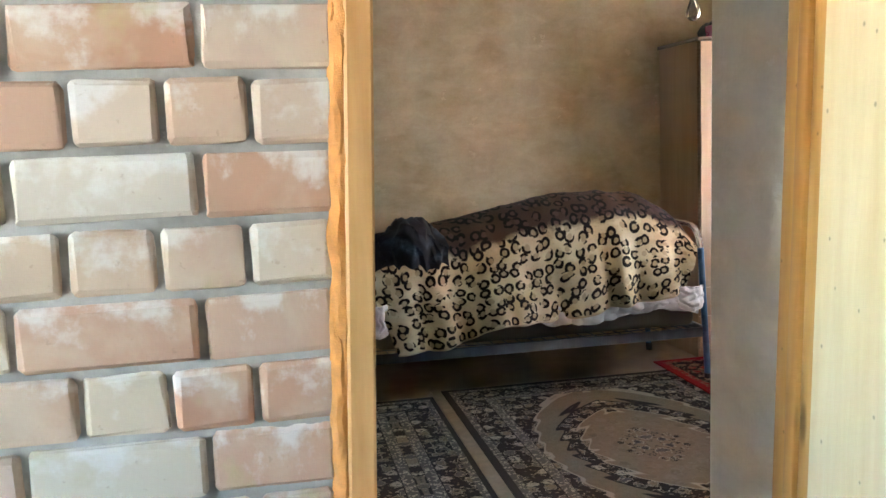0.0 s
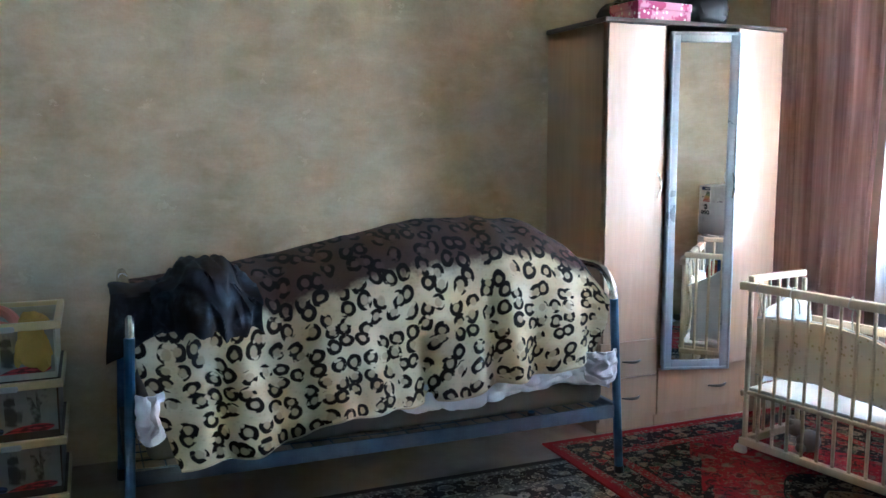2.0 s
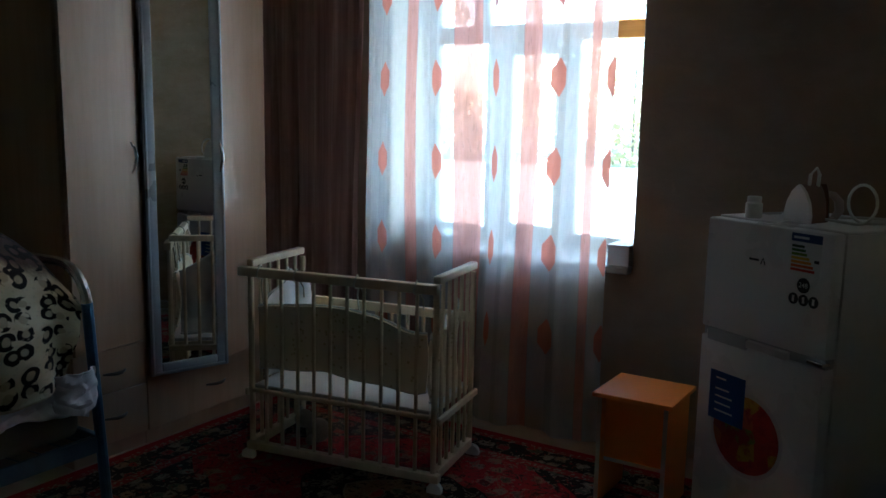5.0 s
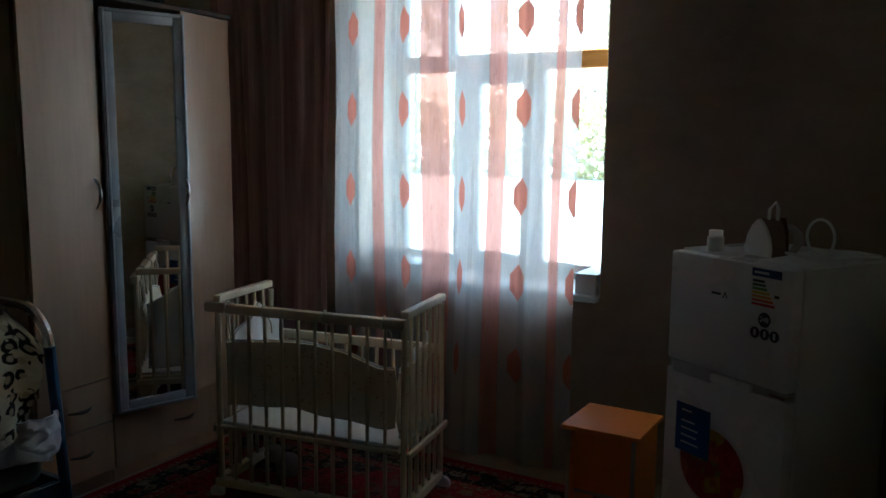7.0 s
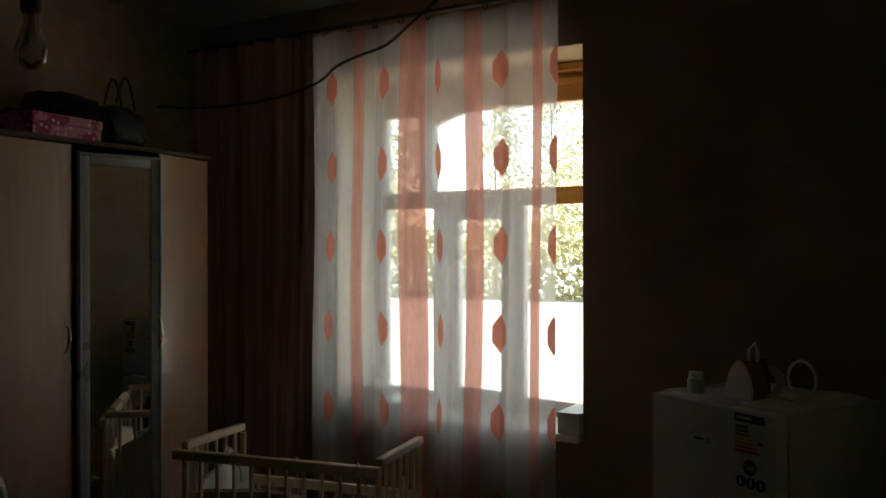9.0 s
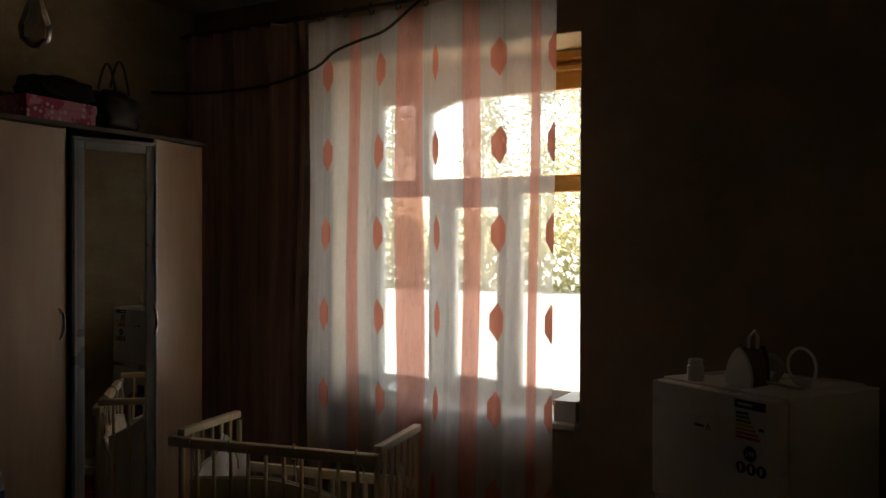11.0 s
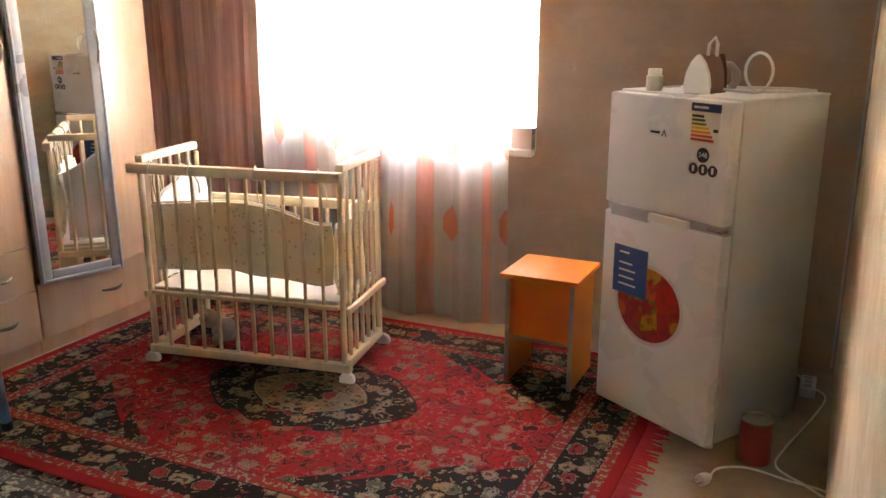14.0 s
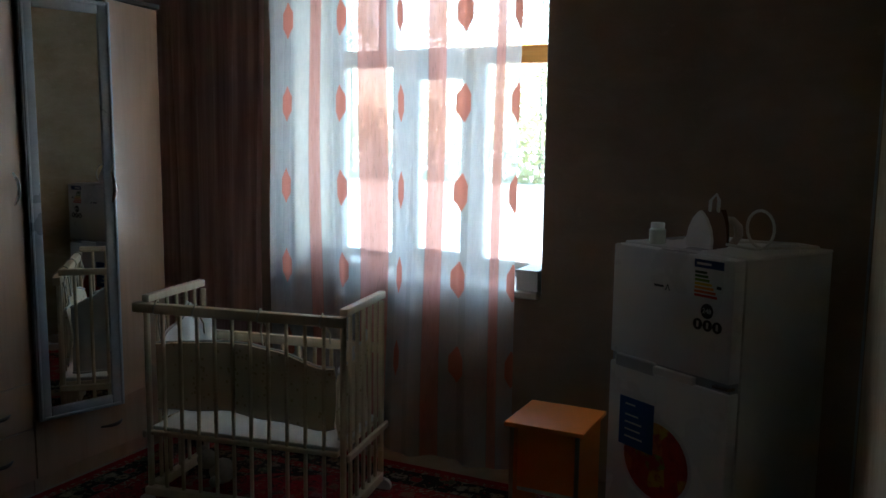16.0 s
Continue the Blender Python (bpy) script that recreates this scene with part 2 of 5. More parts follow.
def leopard_mat():
    g = Nodes("leopard_plush")
    v = g.tc.outputs["UV"]
    u = g.xyz(v)
    ring, heart, speck = rosettes(g, v, 11.6)
    cream = g.mix(g.step(g.noise(4.0, v, 3), 0.36, 0.6), (0.56, 0.46, 0.28), (0.72, 0.65, 0.46))
    band = g.m("MULTIPLY", g.step(g.m("ADD", g.m("ADD", u[1], g.m("MULTIPLY", g.step(u[0], 0.36, 0.02), 0.26)), g.m("MULTIPLY", g.noise(7.0, v, 4, 0.7), 0.22)), 0.40, 0.55), g.step(g.m("ADD", u[1], g.m("MULTIPLY", g.noise(6.0, v, 4, 0.7), 0.2)), 1.02, 0.94))
    ground = g.mix(g.m("MULTIPLY", band, 0.96), cream, (0.060, 0.027, 0.024))
    c = g.mix(g.m("MULTIPLY", heart, 0.40), ground, g.mix(band, (0.20, 0.115, 0.05), (0.16, 0.095, 0.085)))
    c = g.mix(g.m("MAXIMUM", ring, g.m("MULTIPLY", speck, 0.10)), c, (0.012, 0.009, 0.008))
    nap = g.noise(260.0, v, 3)
    g.bump(g.m("ADD", nap, g.m("MULTIPLY", ring, 0.3)), 0.45, 0.004)
    m = g.done(c, 0.85, 0, 0.2)
    g.b.inputs["Sheen Weight"].default_value = 0.05
    return m


def carpet_mat(name, hx, hy, field, med, dark, cream, accents, binding, mx, my, busy=1.0, cut=1.42, ring=0.68, core=0.28, outline=0.0, oval=None):
    """A woven rug with bordered bands, corner pieces and a scalloped medallion; half sizes hx, hy in metres."""
    g = Nodes(name)
    v = g.co("Object")
    x = g.xyz(v)
    ax, ay = g.m("ABSOLUTE", x[0]), g.m("ABSOLUTE", x[1])
    sv = g.vec(ax, ay)
    edge = g.m("MINIMUM", g.m("SUBTRACT", hx, ax), g.m("SUBTRACT", hy, ay))
    # flowers: cells in palette colours with outlined rims
    wx = g.m("MULTIPLY", g.m("SUBTRACT", g.noise(26.0, sv, 3, 0.6), 0.5), 0.075)
    wy = g.m("MULTIPLY", g.m("SUBTRACT", g.noise(26.0, g.vec(g.m("ADD", ax, 7.0), ay), 3, 0.6), 0.5), 0.075)
    bent = g.vec(g.m("ADD", ax, wx), g.m("ADD", ay, wy))
    fl = g.voro(12.0, bent, "F1", 0.85, "2D")
    fs = g.voro(44.0, bent, "F1", 1.0, "2D")
    pal = g.ramp(g.xyz(fl[1])[0], [(0.0, accents[0]), (0.3, cream), (0.5, accents[1]), (0.75, accents[2]), (0.9, dark)], True)
    pal2 = g.ramp(g.xyz(fs[1])[1], [(0.0, dark), (0.45, accents[1]), (0.65, cream), (0.8, accents[0]), (0.92, dark)], True)
    petal = g.step(fl[0], 0.27, 0.24)
    eye = g.step(fl[0], 0.115, 0.085)
    rim = g.m("MULTIPLY", g.step(fl[0], 0.27, 0.285), g.step(fl[0], 0.345, 0.325))
    tiny = g.step(fs[0], 0.30, 0.24)
    # vine scrolls
    sc = g.noise(8.5, sv, 3, 0.55, 1.9)
    band0 = g.m("ABSOLUTE", g.m("SUBTRACT", sc, 0.5))
    vine = g.step(band0, 0.034, 0.018)
    sprout = g.m("MULTIPLY", g.step(band0, 0.030, 0.040), g.step(band0, 0.058, 0.048))

    def flowers(ground, amount=1.0):
        c = g.mix(g.m("MULTIPLY", tiny, 0.85 * amount), ground, pal2)
        c = g.mix(g.m("MULTIPLY", petal, amount), c, pal)
        c = g.mix(g.m("MULTIPLY", eye, 0.85 * amount), c, pal2)
        return g.mix(g.m("MULTIPLY", rim, 0.8 * amount), c, cream)

    wob = g.m("MULTIPLY", g.m("SINE", g.m("MULTIPLY", g.m("ADD", ax, ay), 52.0)), 0.05)
    wob = g.m("ADD", wob, g.m("MULTIPLY", g.noise(9.0, sv, 2), 0.07))
    rm = g.m("ADD", g.m("SQRT", g.m("ADD", g.m("POWER", g.m("DIVIDE", ax, mx), 2.0), g.m("POWER", g.m("DIVIDE", ay, my), 2.0))), wob)
    corner = g.m("ADD", g.m("ADD", g.m("DIVIDE", ax, hx - 0.26), g.m("DIVIDE", ay, hy - 0.26)), wob)
    if oval:
        corner = g.m("ADD", g.m("POWER", g.m("DIVIDE", ax, oval[0]), 2.2), g.m("ADD", g.m("POWER", g.m("DIVIDE", ay, oval[1]), 1.7), g.m("MULTIPLY", wob, 0.8)))
    fieldc = g.mix(g.m("MULTIPLY", vine, 0.85 * busy), field, dark)
    fieldc = g.mix(g.m("MULTIPLY", sprout, 0.45 * busy), fieldc, accents[2])
    sparse = g.step(g.noise(6.0, sv, 2), 0.42, 0.48)
    fieldc = g.mix(g.m("MULTIPLY", sparse, busy), fieldc, flowers(field, 0.75))
    darkc = flowers(dark)
    weft = g.m("SINE", g.m("MULTIPLY", g.m("ADD", ax, g.m("MULTIPLY", g.m("PINGPONG", ay, 0.018), 1.6)), 420.0))
    fieldc = g.mix(g.m("MULTIPLY", g.step(weft, 0.1, 0.7), 0.30), fieldc, dark)
    c = g.mix(g.step(corner, cut, cut + 0.02), fieldc, darkc)
    c = g.mix(g.m("MULTIPLY", g.step(g.m("ABSOLUTE", g.m("SUBTRACT", corner, cut)), 0.035, 0.02), outline), c, cream)
    c = g.mix(g.step(rm, 1.10, 1.08), c, dark)
    c = g.mix(g.step(rm, 1.06, 1.03), c, darkc)
    c = g.mix(g.step(rm, ring, ring - 0.02), c, cream)
    c = g.mix(g.step(rm, ring - 0.03, ring - 0.05), c, flowers(med, 0.95 * busy))
    c = g.mix(g.step(rm, core, core - 0.02), c, flowers(dark if busy > 0.5 else med))
    band = g.m("MULTIPLY", g.step(g.m("ABSOLUTE", g.m("SUBTRACT", edge, 0.235)), 0.028, 0.024), 1.0)
    c = g.mix(g.step(edge, 0.265, 0.262), c, dark)
    c = g.mix(band, c, g.mix(tiny, accents[0], cream))
    c = g.mix(g.step(edge, 0.205, 0.203), c, darkc)
    c = g.mix(g.step(edge, 0.075, 0.073), c, g.mix(tiny, accents[0], cream))
    c = g.mix(g.step(edge, 0.04, 0.038), c, binding)
    wear = g.noise(3.0, v, 4)
    c = g.mix(g.m("MULTIPLY", wear, 0.25), c, tuple(a * 0.6 for a in dark))
    pile = g.noise(420.0, v, 2)
    g.bump(pile, 0.5, 0.003)
    return g.done(c, 0.95, 0, 0.1)


def sheer_mat():
    """Thin voile with woven salmon stripes and stepped oval motifs; UV is metres across and up."""
    g = Nodes("voile")
    u = g.xyz(g.tc.outputs["UV"])
    y, z = u[0], u[1]
    stripe = 0.0
    for a, b in ((4.276, 0.034), (3.963, 0.066), (3.643, 0.040), (3.338, 0.024)):
        s = g.step(g.m("ABSOLUTE", g.m("SUBTRACT", y, a)), b, b - 0.006)
        stripe = s if stripe == 0.0 else g.m("MAXIMUM", stripe, s)
    row = g.m("ABSOLUTE", g.m("SUBTRACT", g.m("FRACT", g.m("DIVIDE", g.m("ADD", z, 0.113), 0.3865)), 0.5))
    dz = g.m("MULTIPLY", row, 0.3865)
    dz = g.m("MULTIPLY", g.m("FLOOR", g.m("MULTIPLY", dz, 110.0)), 1 / 110.0)
    motif = 0.0
    for a, w in ((4.42, 0.040), (4.115, 0.034), (3.815, 0.015), (3.51, 0.044), (3.262, 0.024)):
        d = g.m("ADD", g.m("MULTIPLY", g.m("DIVIDE", g.m("ABSOLUTE", g.m("SUBTRACT", y, a)), w), 0.62), g.m("DIVIDE", dz, 0.082))
        side = g.m("LESS_THAN", g.m("ABSOLUTE", g.m("SUBTRACT", y, a)), w)
        s = g.m("MULTIPLY", g.m("LESS_THAN", d, 1.0), side)
        motif = s if motif == 0.0 else g.m("MAXIMUM", motif, s)
    motif = g.m("MULTIPLY", motif, g.m("MULTIPLY", g.m("LESS_THAN", z, 2.5), g.m("GREATER_THAN", z, 0.3)))
    c = g.mix(stripe, (0.95, 0.95, 0.94), g.mix(g.noise(60.0, g.co("UV", (1, 0.08, 1), (1, 2, 0)), 4, 0.6), (0.70, 0.31, 0.25), (0.86, 0.52, 0.46)))
    c = g.mix(motif, c, (0.60, 0.235, 0.175))
    weave = g.noise(120.0, g.co("UV", (1, 0.15, 1)), 3)
    slub = g.step(g.noise(110.0, g.co("UV", (1, 0.12, 1), (3, 5, 0)), 4, 0.65), 0.54, 0.70)
    gauze = g.m("MULTIPLY_ADD", weave, 0.14, 0.37)
    solid = g.m("MAXIMUM", gauze, g.m("MULTIPLY", stripe, g.m("MULTIPLY_ADD", slub, -0.16, 0.78)))
    solid = g.m("MAXIMUM", solid, g.m("MULTIPLY", motif, g.m("MULTIPLY_ADD", slub, -0.08, 0.97)))
    t = g.t
    dif, tra, clear = t.nodes.new("ShaderNodeBsdfDiffuse"), t.nodes.new("ShaderNodeBsdfTranslucent"), t.nodes.new("ShaderNodeBsdfTransparent")
    g.put(dif.inputs["Color"], c)
    g.put(tra.inputs["Color"], c)
    thread = g.mix(stripe, (0.97, 0.98, 0.98), (0.58, 0.32, 0.27))
    g.put(clear.inputs["Color"], g.mix(motif, thread, (0.42, 0.14, 0.07)))
    m1, m2 = t.nodes.new("ShaderNodeMixShader"), t.nodes.new("ShaderNodeMixShader")
    m1.inputs[0].default_value = 0.68
    t.links.new(dif.outputs[0], m1.inputs[1])
    t.links.new(tra.outputs[0], m1.inputs[2])
    g.put(m2.inputs[0], g.m("MINIMUM", solid, 0.97))
    # part of the light goes through the threads slightly scattered forwards
    haze, m3 = t.nodes.new("ShaderNodeBsdfRefraction"), t.nodes.new("ShaderNodeMixShader")
    haze.inputs["IOR"].default_value, haze.inputs["Roughness"].default_value = 1.25, 0.70
    g.put(haze.inputs["Color"], g.mix(motif, g.mix(stripe, (0.97, 0.98, 0.98), (0.66, 0.36, 0.30)), (0.5, 0.18, 0.1)))
    m3.inputs[0].default_value = 0.12
    t.links.new(clear.outputs[0], m3.inputs[1])
    t.links.new(haze.outputs[0], m3.inputs[2])
    t.links.new(m3.outputs[0], m2.inputs[1])
    t.links.new(m1.outputs[0], m2.inputs[2])
    t.links.new(m2.outputs[0], g.out.inputs["Surface"])
    return g.mat


def drape_mat():
    g = Nodes("dusky_pink_drape")
    a = g.noise(3.0, g.co("Object", (14, 14, 0.25)), 5, 0.65)
    f = g.noise(200.0)
    c = g.ramp(a, [(0.35, (0.44, 0.235, 0.205)), (0.65, (0.67, 0.42, 0.375))])
    g.bump(f, 0.2, 0.002)
    m = g.done(c, 0.65, 0, 0.3)
    g.b.inputs["Sheen Weight"].default_value = 0.2
    return m


M_BRICK, M_LEOPARD, M_SHEER, M_DRAPE = brick_mat(), leopard_mat(), sheer_mat(), drape_mat()


# ---- mesh tools ----
def add_box(bm, x0, x1, y0, y1, z0, z1, bev=0.0, seg=1):
    vs = bmesh.ops.create_cube(bm, size=1.0)["verts"]
    bmesh.ops.scale(bm, vec=(x1 - x0, y1 - y0, z1 - z0), verts=vs)
    bmesh.ops.translate(bm, vec=((x0 + x1) / 2, (y0 + y1) / 2, (z0 + z1) / 2), verts=vs)
    if bev:
        es = list({e for v in vs for e in v.link_edges})
        bmesh.ops.bevel(bm, geom=es, offset=bev, segments=seg, profile=0.5, affect="EDGES")
    return bm


def box(x0, x1, y0, y1, z0, z1, bev=0.0, seg=1):
    return add_box(bmesh.new(), x0, x1, y0, y1, z0, z1, bev, seg)


def add_tube(bm, pts, r, sides=8, closed=False):
    """A round bar along points; r is one radius or one for each point."""
    pts = [Vector(p) for p in pts]
    n = len(pts)
    rr = r if isinstance(r, (list, tuple)) else [r] * n
    rings, up = [], None
    for i, p in enumerate(pts):
        a = pts[(i - 1) % n] if (closed or i) else p
        b = pts[(i + 1) % n] if (closed or i < n - 1) else p
        d = (b - a).normalized()
        if up is None:
            up = d.orthogonal().normalized()
        up = (up - d * up.dot(d)).normalized()
        side = d.cross(up)
        rings.append([bm.verts.new(p + rr[i] * (math.cos(2 * math.pi * k / sides) * up + math.sin(2 * math.pi * k / sides) * side)) for k in range(sides)])
    for i in range(n if closed else n - 1):
        a, b = rings[i], rings[(i + 1) % n]
        for k in range(sides):
            bm.faces.new((a[k], a[(k + 1) % sides], b[(k + 1) % sides], b[k]))
    if not closed:
        bm.faces.new(list(reversed(rings[0])))
        bm.faces.new(rings[-1])
    return bm


def tube(pts, r, sides=8, closed=False):
    return add_tube(bmesh.new(), pts, r, sides, closed)


def lathe(profile, sides=24, at=(0, 0, 0)):
    """A turned shape from (radius, height) pairs."""
    bm = bmesh.new()
    rings = []
    for r, h in profile:
        rings.append([bm.verts.new((at[0] + r * math.cos(2 * math.pi * k / sides), at[1] + r * math.sin(2 * math.pi * k / sides), at[2] + h)) for k in range(sides)])
    for a, b in zip(rings, rings[1:]):
        for k in range(sides):
            bm.faces.new((a[k], a[(k + 1) % sides], b[(k + 1) % sides], b[k]))
    bm.faces.new(list(reversed(rings[0])))
    bm.faces.new(rings[-1])
    return bm


def sheet(nu, nv, fn, thick=0.0, uv=None):
    """A cloth-like grid: fn(u, v) gives the place, uv(u, v) the texture place; thick gives it two sides."""
    bm = bmesh.new()
    lay = bm.loops.layers.uv.new("UVMap")
    grid = [[bm.verts.new(fn(i / nu, j / nv)) for j in range(nv + 1)] for i in range(nu + 1)]
    tex = {}
    for i in range(nu + 1):
        for j in range(nv + 1):
            tex[grid[i][j]] = uv(i / nu, j / nv) if uv else (i / nu, j / nv)
    for i in range(nu):
        for j in range(nv):
            f = bm.faces.new((grid[i][j], grid[i + 1][j], grid[i + 1][j + 1], grid[i][j + 1]))
            f.smooth = True
            for lo in f.loops:
                lo[lay].uv = tex[lo.vert]
    if thick:
        bm.normal_update()
        under = [[bm.verts.new(w.co - w.normal * thick) for w in row] for row in grid]
        quads = [(under[i][j + 1], under[i + 1][j + 1], under[i + 1][j], under[i][j]) for i in range(nu) for j in range(nv)]
        for i in range(nu):
            quads.append((grid[i + 1][0], grid[i][0], under[i][0], under[i + 1][0]))
            quads.append((grid[i][nv], grid[i + 1][nv], under[i + 1][nv], under[i][nv]))
        for j in range(nv):
            quads.append((grid[0][j], grid[0][j + 1], under[0][j + 1], under[0][j]))
            quads.append((grid[nu][j + 1], grid[nu][j], under[nu][j], under[nu][j + 1]))
        for i in range(nu + 1):
            for j in range(nv + 1):
                tex[under[i][j]] = tex[grid[i][j]]
        for q in quads:
            f = bm.faces.new(q)
            f.smooth = True
            for lo in f.loops:
                lo[lay].uv = tex[lo.vert]
    return bm


def mesh_ob(name, bm, mat, smooth=None):
    me = bpy.data.meshes.new(name)
    if smooth is None:
        bm.normal_update()
        for f in bm.faces:
            f.smooth = True
        for e in bm.edges:
            if len(e.link_faces) == 2 and e.calc_face_angle(0) > 0.6:
                e.smooth = False
    bm.to_mesh(me)
    bm.free()
    me.materials.append(mat)
    return new(name, me)


def part(name, bm, mat, parent, label=""):
    ob = mesh_ob(name, bm, mat)
    ob.parent = parent
    if label:
        ob["label"] = label
    return ob


def thing(name, m, label, category, group="", kind=""):
    ob = new(name)
    ob.empty_display_size = 0.1
    ob.matrix_basis = m
    return tagged(ob, label, category, group, kind)


def solo(name, bm, mat, m, label, category, group="", kind=""):
    ob = mesh_ob(name, bm, mat)
    ob.matrix_basis = m
    return tagged(ob, label, category, group, kind)


# ---- the room ----
XW, XE, YS, YN, TOP = 0.34, 4.80, 1.90, 5.46, 2.86
YB = 1.168  # outer face of the brickwork
DL, DR, DH = 0.69, 1.62, 2.12  # doorway
WL, WR, WB, WT = 3.18, 4.50, 0.80, 2.50  # window opening (y from, y to, sill, head)
I = Matrix.Identity(4)


def setting(name, bm, mat, label, category):
    return tagged(mesh_ob(name, bm, mat), label, category, kind="structure")


floor = setting("floor", box(XW - 0.5, XE + 0.4, YB + 0.01, YN + 0.3, -0.12, 0.0), M_FLOOR, "worn brown painted floor of the bedroom", "floor")
ceiling = setting("ceiling", box(XW - 0.5, XE + 0.42, YB + 0.012, YN + 0.3, TOP, TOP + 0.2), M_CEIL, "plain limed ceiling over the bedroom", "ceiling")
wall_north = setting("wall_north", box(XW - 0.5, XE + 0.42, YN, YN + 0.3, 0.0, TOP), M_WALL, "uneven beige cement-rendered wall behind the bed", "wall")
bm = bmesh.new()
add_box(bm, XW - 0.5, XW, 3.56, YN, 0.0, TOP)
add_box(bm, XW - 0.5, XW, YS, 3.56, 1.39, TOP)
add_box(bm, XW - 0.5, XW, YS, 2.45, 0.0, 1.39)
add_box(bm, XW - 0.5, XW - 0.28, 2.45, 3.56, 0.0, 1.39)
wall_west = setting("wall_west", bm, M_WHITEWASH, "limewashed stove wall with a recess above the hob", "wall")
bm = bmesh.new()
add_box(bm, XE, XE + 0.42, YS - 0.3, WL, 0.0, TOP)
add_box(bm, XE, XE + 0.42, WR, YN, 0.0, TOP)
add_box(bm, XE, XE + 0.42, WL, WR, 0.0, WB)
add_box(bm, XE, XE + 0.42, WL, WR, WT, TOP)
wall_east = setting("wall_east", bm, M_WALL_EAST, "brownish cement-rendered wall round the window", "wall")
bm = bmesh.new()
add_box(bm, XW - 0.5, DL - 0.22, YB + 0.2, YS, 0.0, TOP)
add_box(bm, DR + 0.02, XE, YB + 0.2, YS, 0.0, TOP)
add_box(bm, DL - 0.22, DR + 0.02, YB + 0.2, YS, DH, TOP)
wall_south = setting("wall_south", bm, M_WALL, "beige rendered wall with the deep doorway", "wall")
# thin lighter skin added so this side reads as lit from the hall
setting("trim_doorway_lit", box(DR + 0.014, DR + 0.0195, 1.5625, YS + 0.004, 0.0, DH), M_REVEAL_LIT, "grey plastered side of the deep doorway, paled for hall light", "trim")

# hall before the door: shell out of view, added to hold and bounce daylight
hall_floor = setting("floor_hall", box(-2.2, 3.0, -2.0, YB + 0.009, -0.12, 0.0), M_HALLFLOOR, "worn brown floor of the hall", "floor")
setting("ceiling_hall", box(-2.2, 3.0, -2.0, YB + 0.012, TOP, TOP + 0.2), M_HALL, "unseen rendered ceiling enclosing the hall", "ceiling")
setting("wall_hall_south", box(-2.2, 3.0, -2.3, -2.0, -0.1, TOP + 0.2), M_HALL, "unseen rendered hall wall enclosing the light", "wall")
setting("wall_hall_east", box(3.0, 3.3, -2.3, YB + 0.2, -0.1, TOP + 0.2), M_HALL, "unseen rendered hall wall enclosing the light", "wall")
bm = bmesh.new()
# invented opening, sized for the daylight on bricks and doorway
HL, HR, HB, HT = -0.60, 0.36, 1.20, 2.12
add_box(bm, -2.5, -2.2, -2.3, HL, -0.1, TOP + 0.2)
add_box(bm, -2.5, -2.2, HR, YB + 0.3, -0.1, TOP + 0.2)
add_box(bm, -2.5, -2.2, HL, HR, -0.1, HB)
add_box(bm, -2.5, -2.2, HL, HR, HT, TOP + 0.2)
setting("wall_hall_west", bm, M_HALL, "unseen hall wall with an opening added to let daylight in", "wall")
bm = bmesh.new()
add_box(bm, -2.2, DL - 0.045, YB + 0.011, YB + 0.05, 0.0, TOP)
add_box(bm, -2.2, DL - 0.14, YB + 0.05, YB + 0.2, 0.0, TOP)
add_box(bm, DR + 0.04, 3.0, YB + 0.003, YB + 0.2, 0.0, TOP)
add_box(bm, DL - 0.14, DR + 0.04, YB + 0.05, YB + 0.2, DH + 0.04, TOP)
add_box(bm, DL - 0.045, DR + 0.04, YB + 0.003, YB + 0.05, DH + 0.04, TOP)
brick_wall = setting("wall_brick", bm, M_MORTAR, "unplastered brick wall with rough grey mortar joints", "wall")

# door frame, out of plumb on its hinge side
def leaning(bm, k, z0=1.31):
    for v in bm.verts:
        v.co.x += k * (v.co.z - z0)
    return bm


LEAN = 0.038
door = tagged(new("door_1"), "open doorway with a wide pine lining and varnished stop", "door frame", kind="structure")
door.matrix_basis = pose(0, 0, 0)
part("jamb", leaning(box(DL - 0.042, DL - 0.001, 1.142, 1.19, 0, DH, 0.004), LEAN), M_POST, door, "honey-coloured pine frame post")
part("jamb", leaning(box(DR - 0.03, DR + 0.01, 1.142, 1.42, 0, DH, 0.004), 0.022), M_PINE, door, "pale knotty pine lining board")
for x0, y0, y1 in ((DR - 0.024, 1.42, 1.462), (DR - 0.034, 1.4625, 1.498), (DR - 0.016, 1.4985, 1.562)):
    part("door_stop", leaning(box(x0, DR + 0.02, y0, y1, 0, DH, 0.006, 2), 0.022), M_VARNISH, door, "varnished orange pine stop moulding")
part("head", box(DL - 0.034, DR + 0.02, 1.142, 1.562, DH, DH + 0.04, 0.004), M_PINE, door)
# expanding foam squeezed out between frame and bricks
def foam_at(u, v):
    z = 2.1 * u
    x = DL - 0.060 + 0.028 * v
    lump = noise.noise(Vector((z * 14, v * 2.2, 3.0))) + 0.6 * noise.noise(Vector((z * 37, v * 5, 8.0)))
    side = 0.008 * noise.noise(Vector((z * 16, 0.0, 1.0)))
    return (x + (1 - v) * side, YB + 0.002 - 0.016 * math.sin(math.pi * v) - 0.009 * lump, z)


part("foam_bead", leaning(sheet(240, 8, foam_at, 0.006), 0.042), M_FOAM, door, "lumpy orange mounting foam along the frame")

# window
win = tagged(new("window_1"), "three-light window with white frame and orange-varnished inner edges", "window", kind="structure")
XG = 5.16


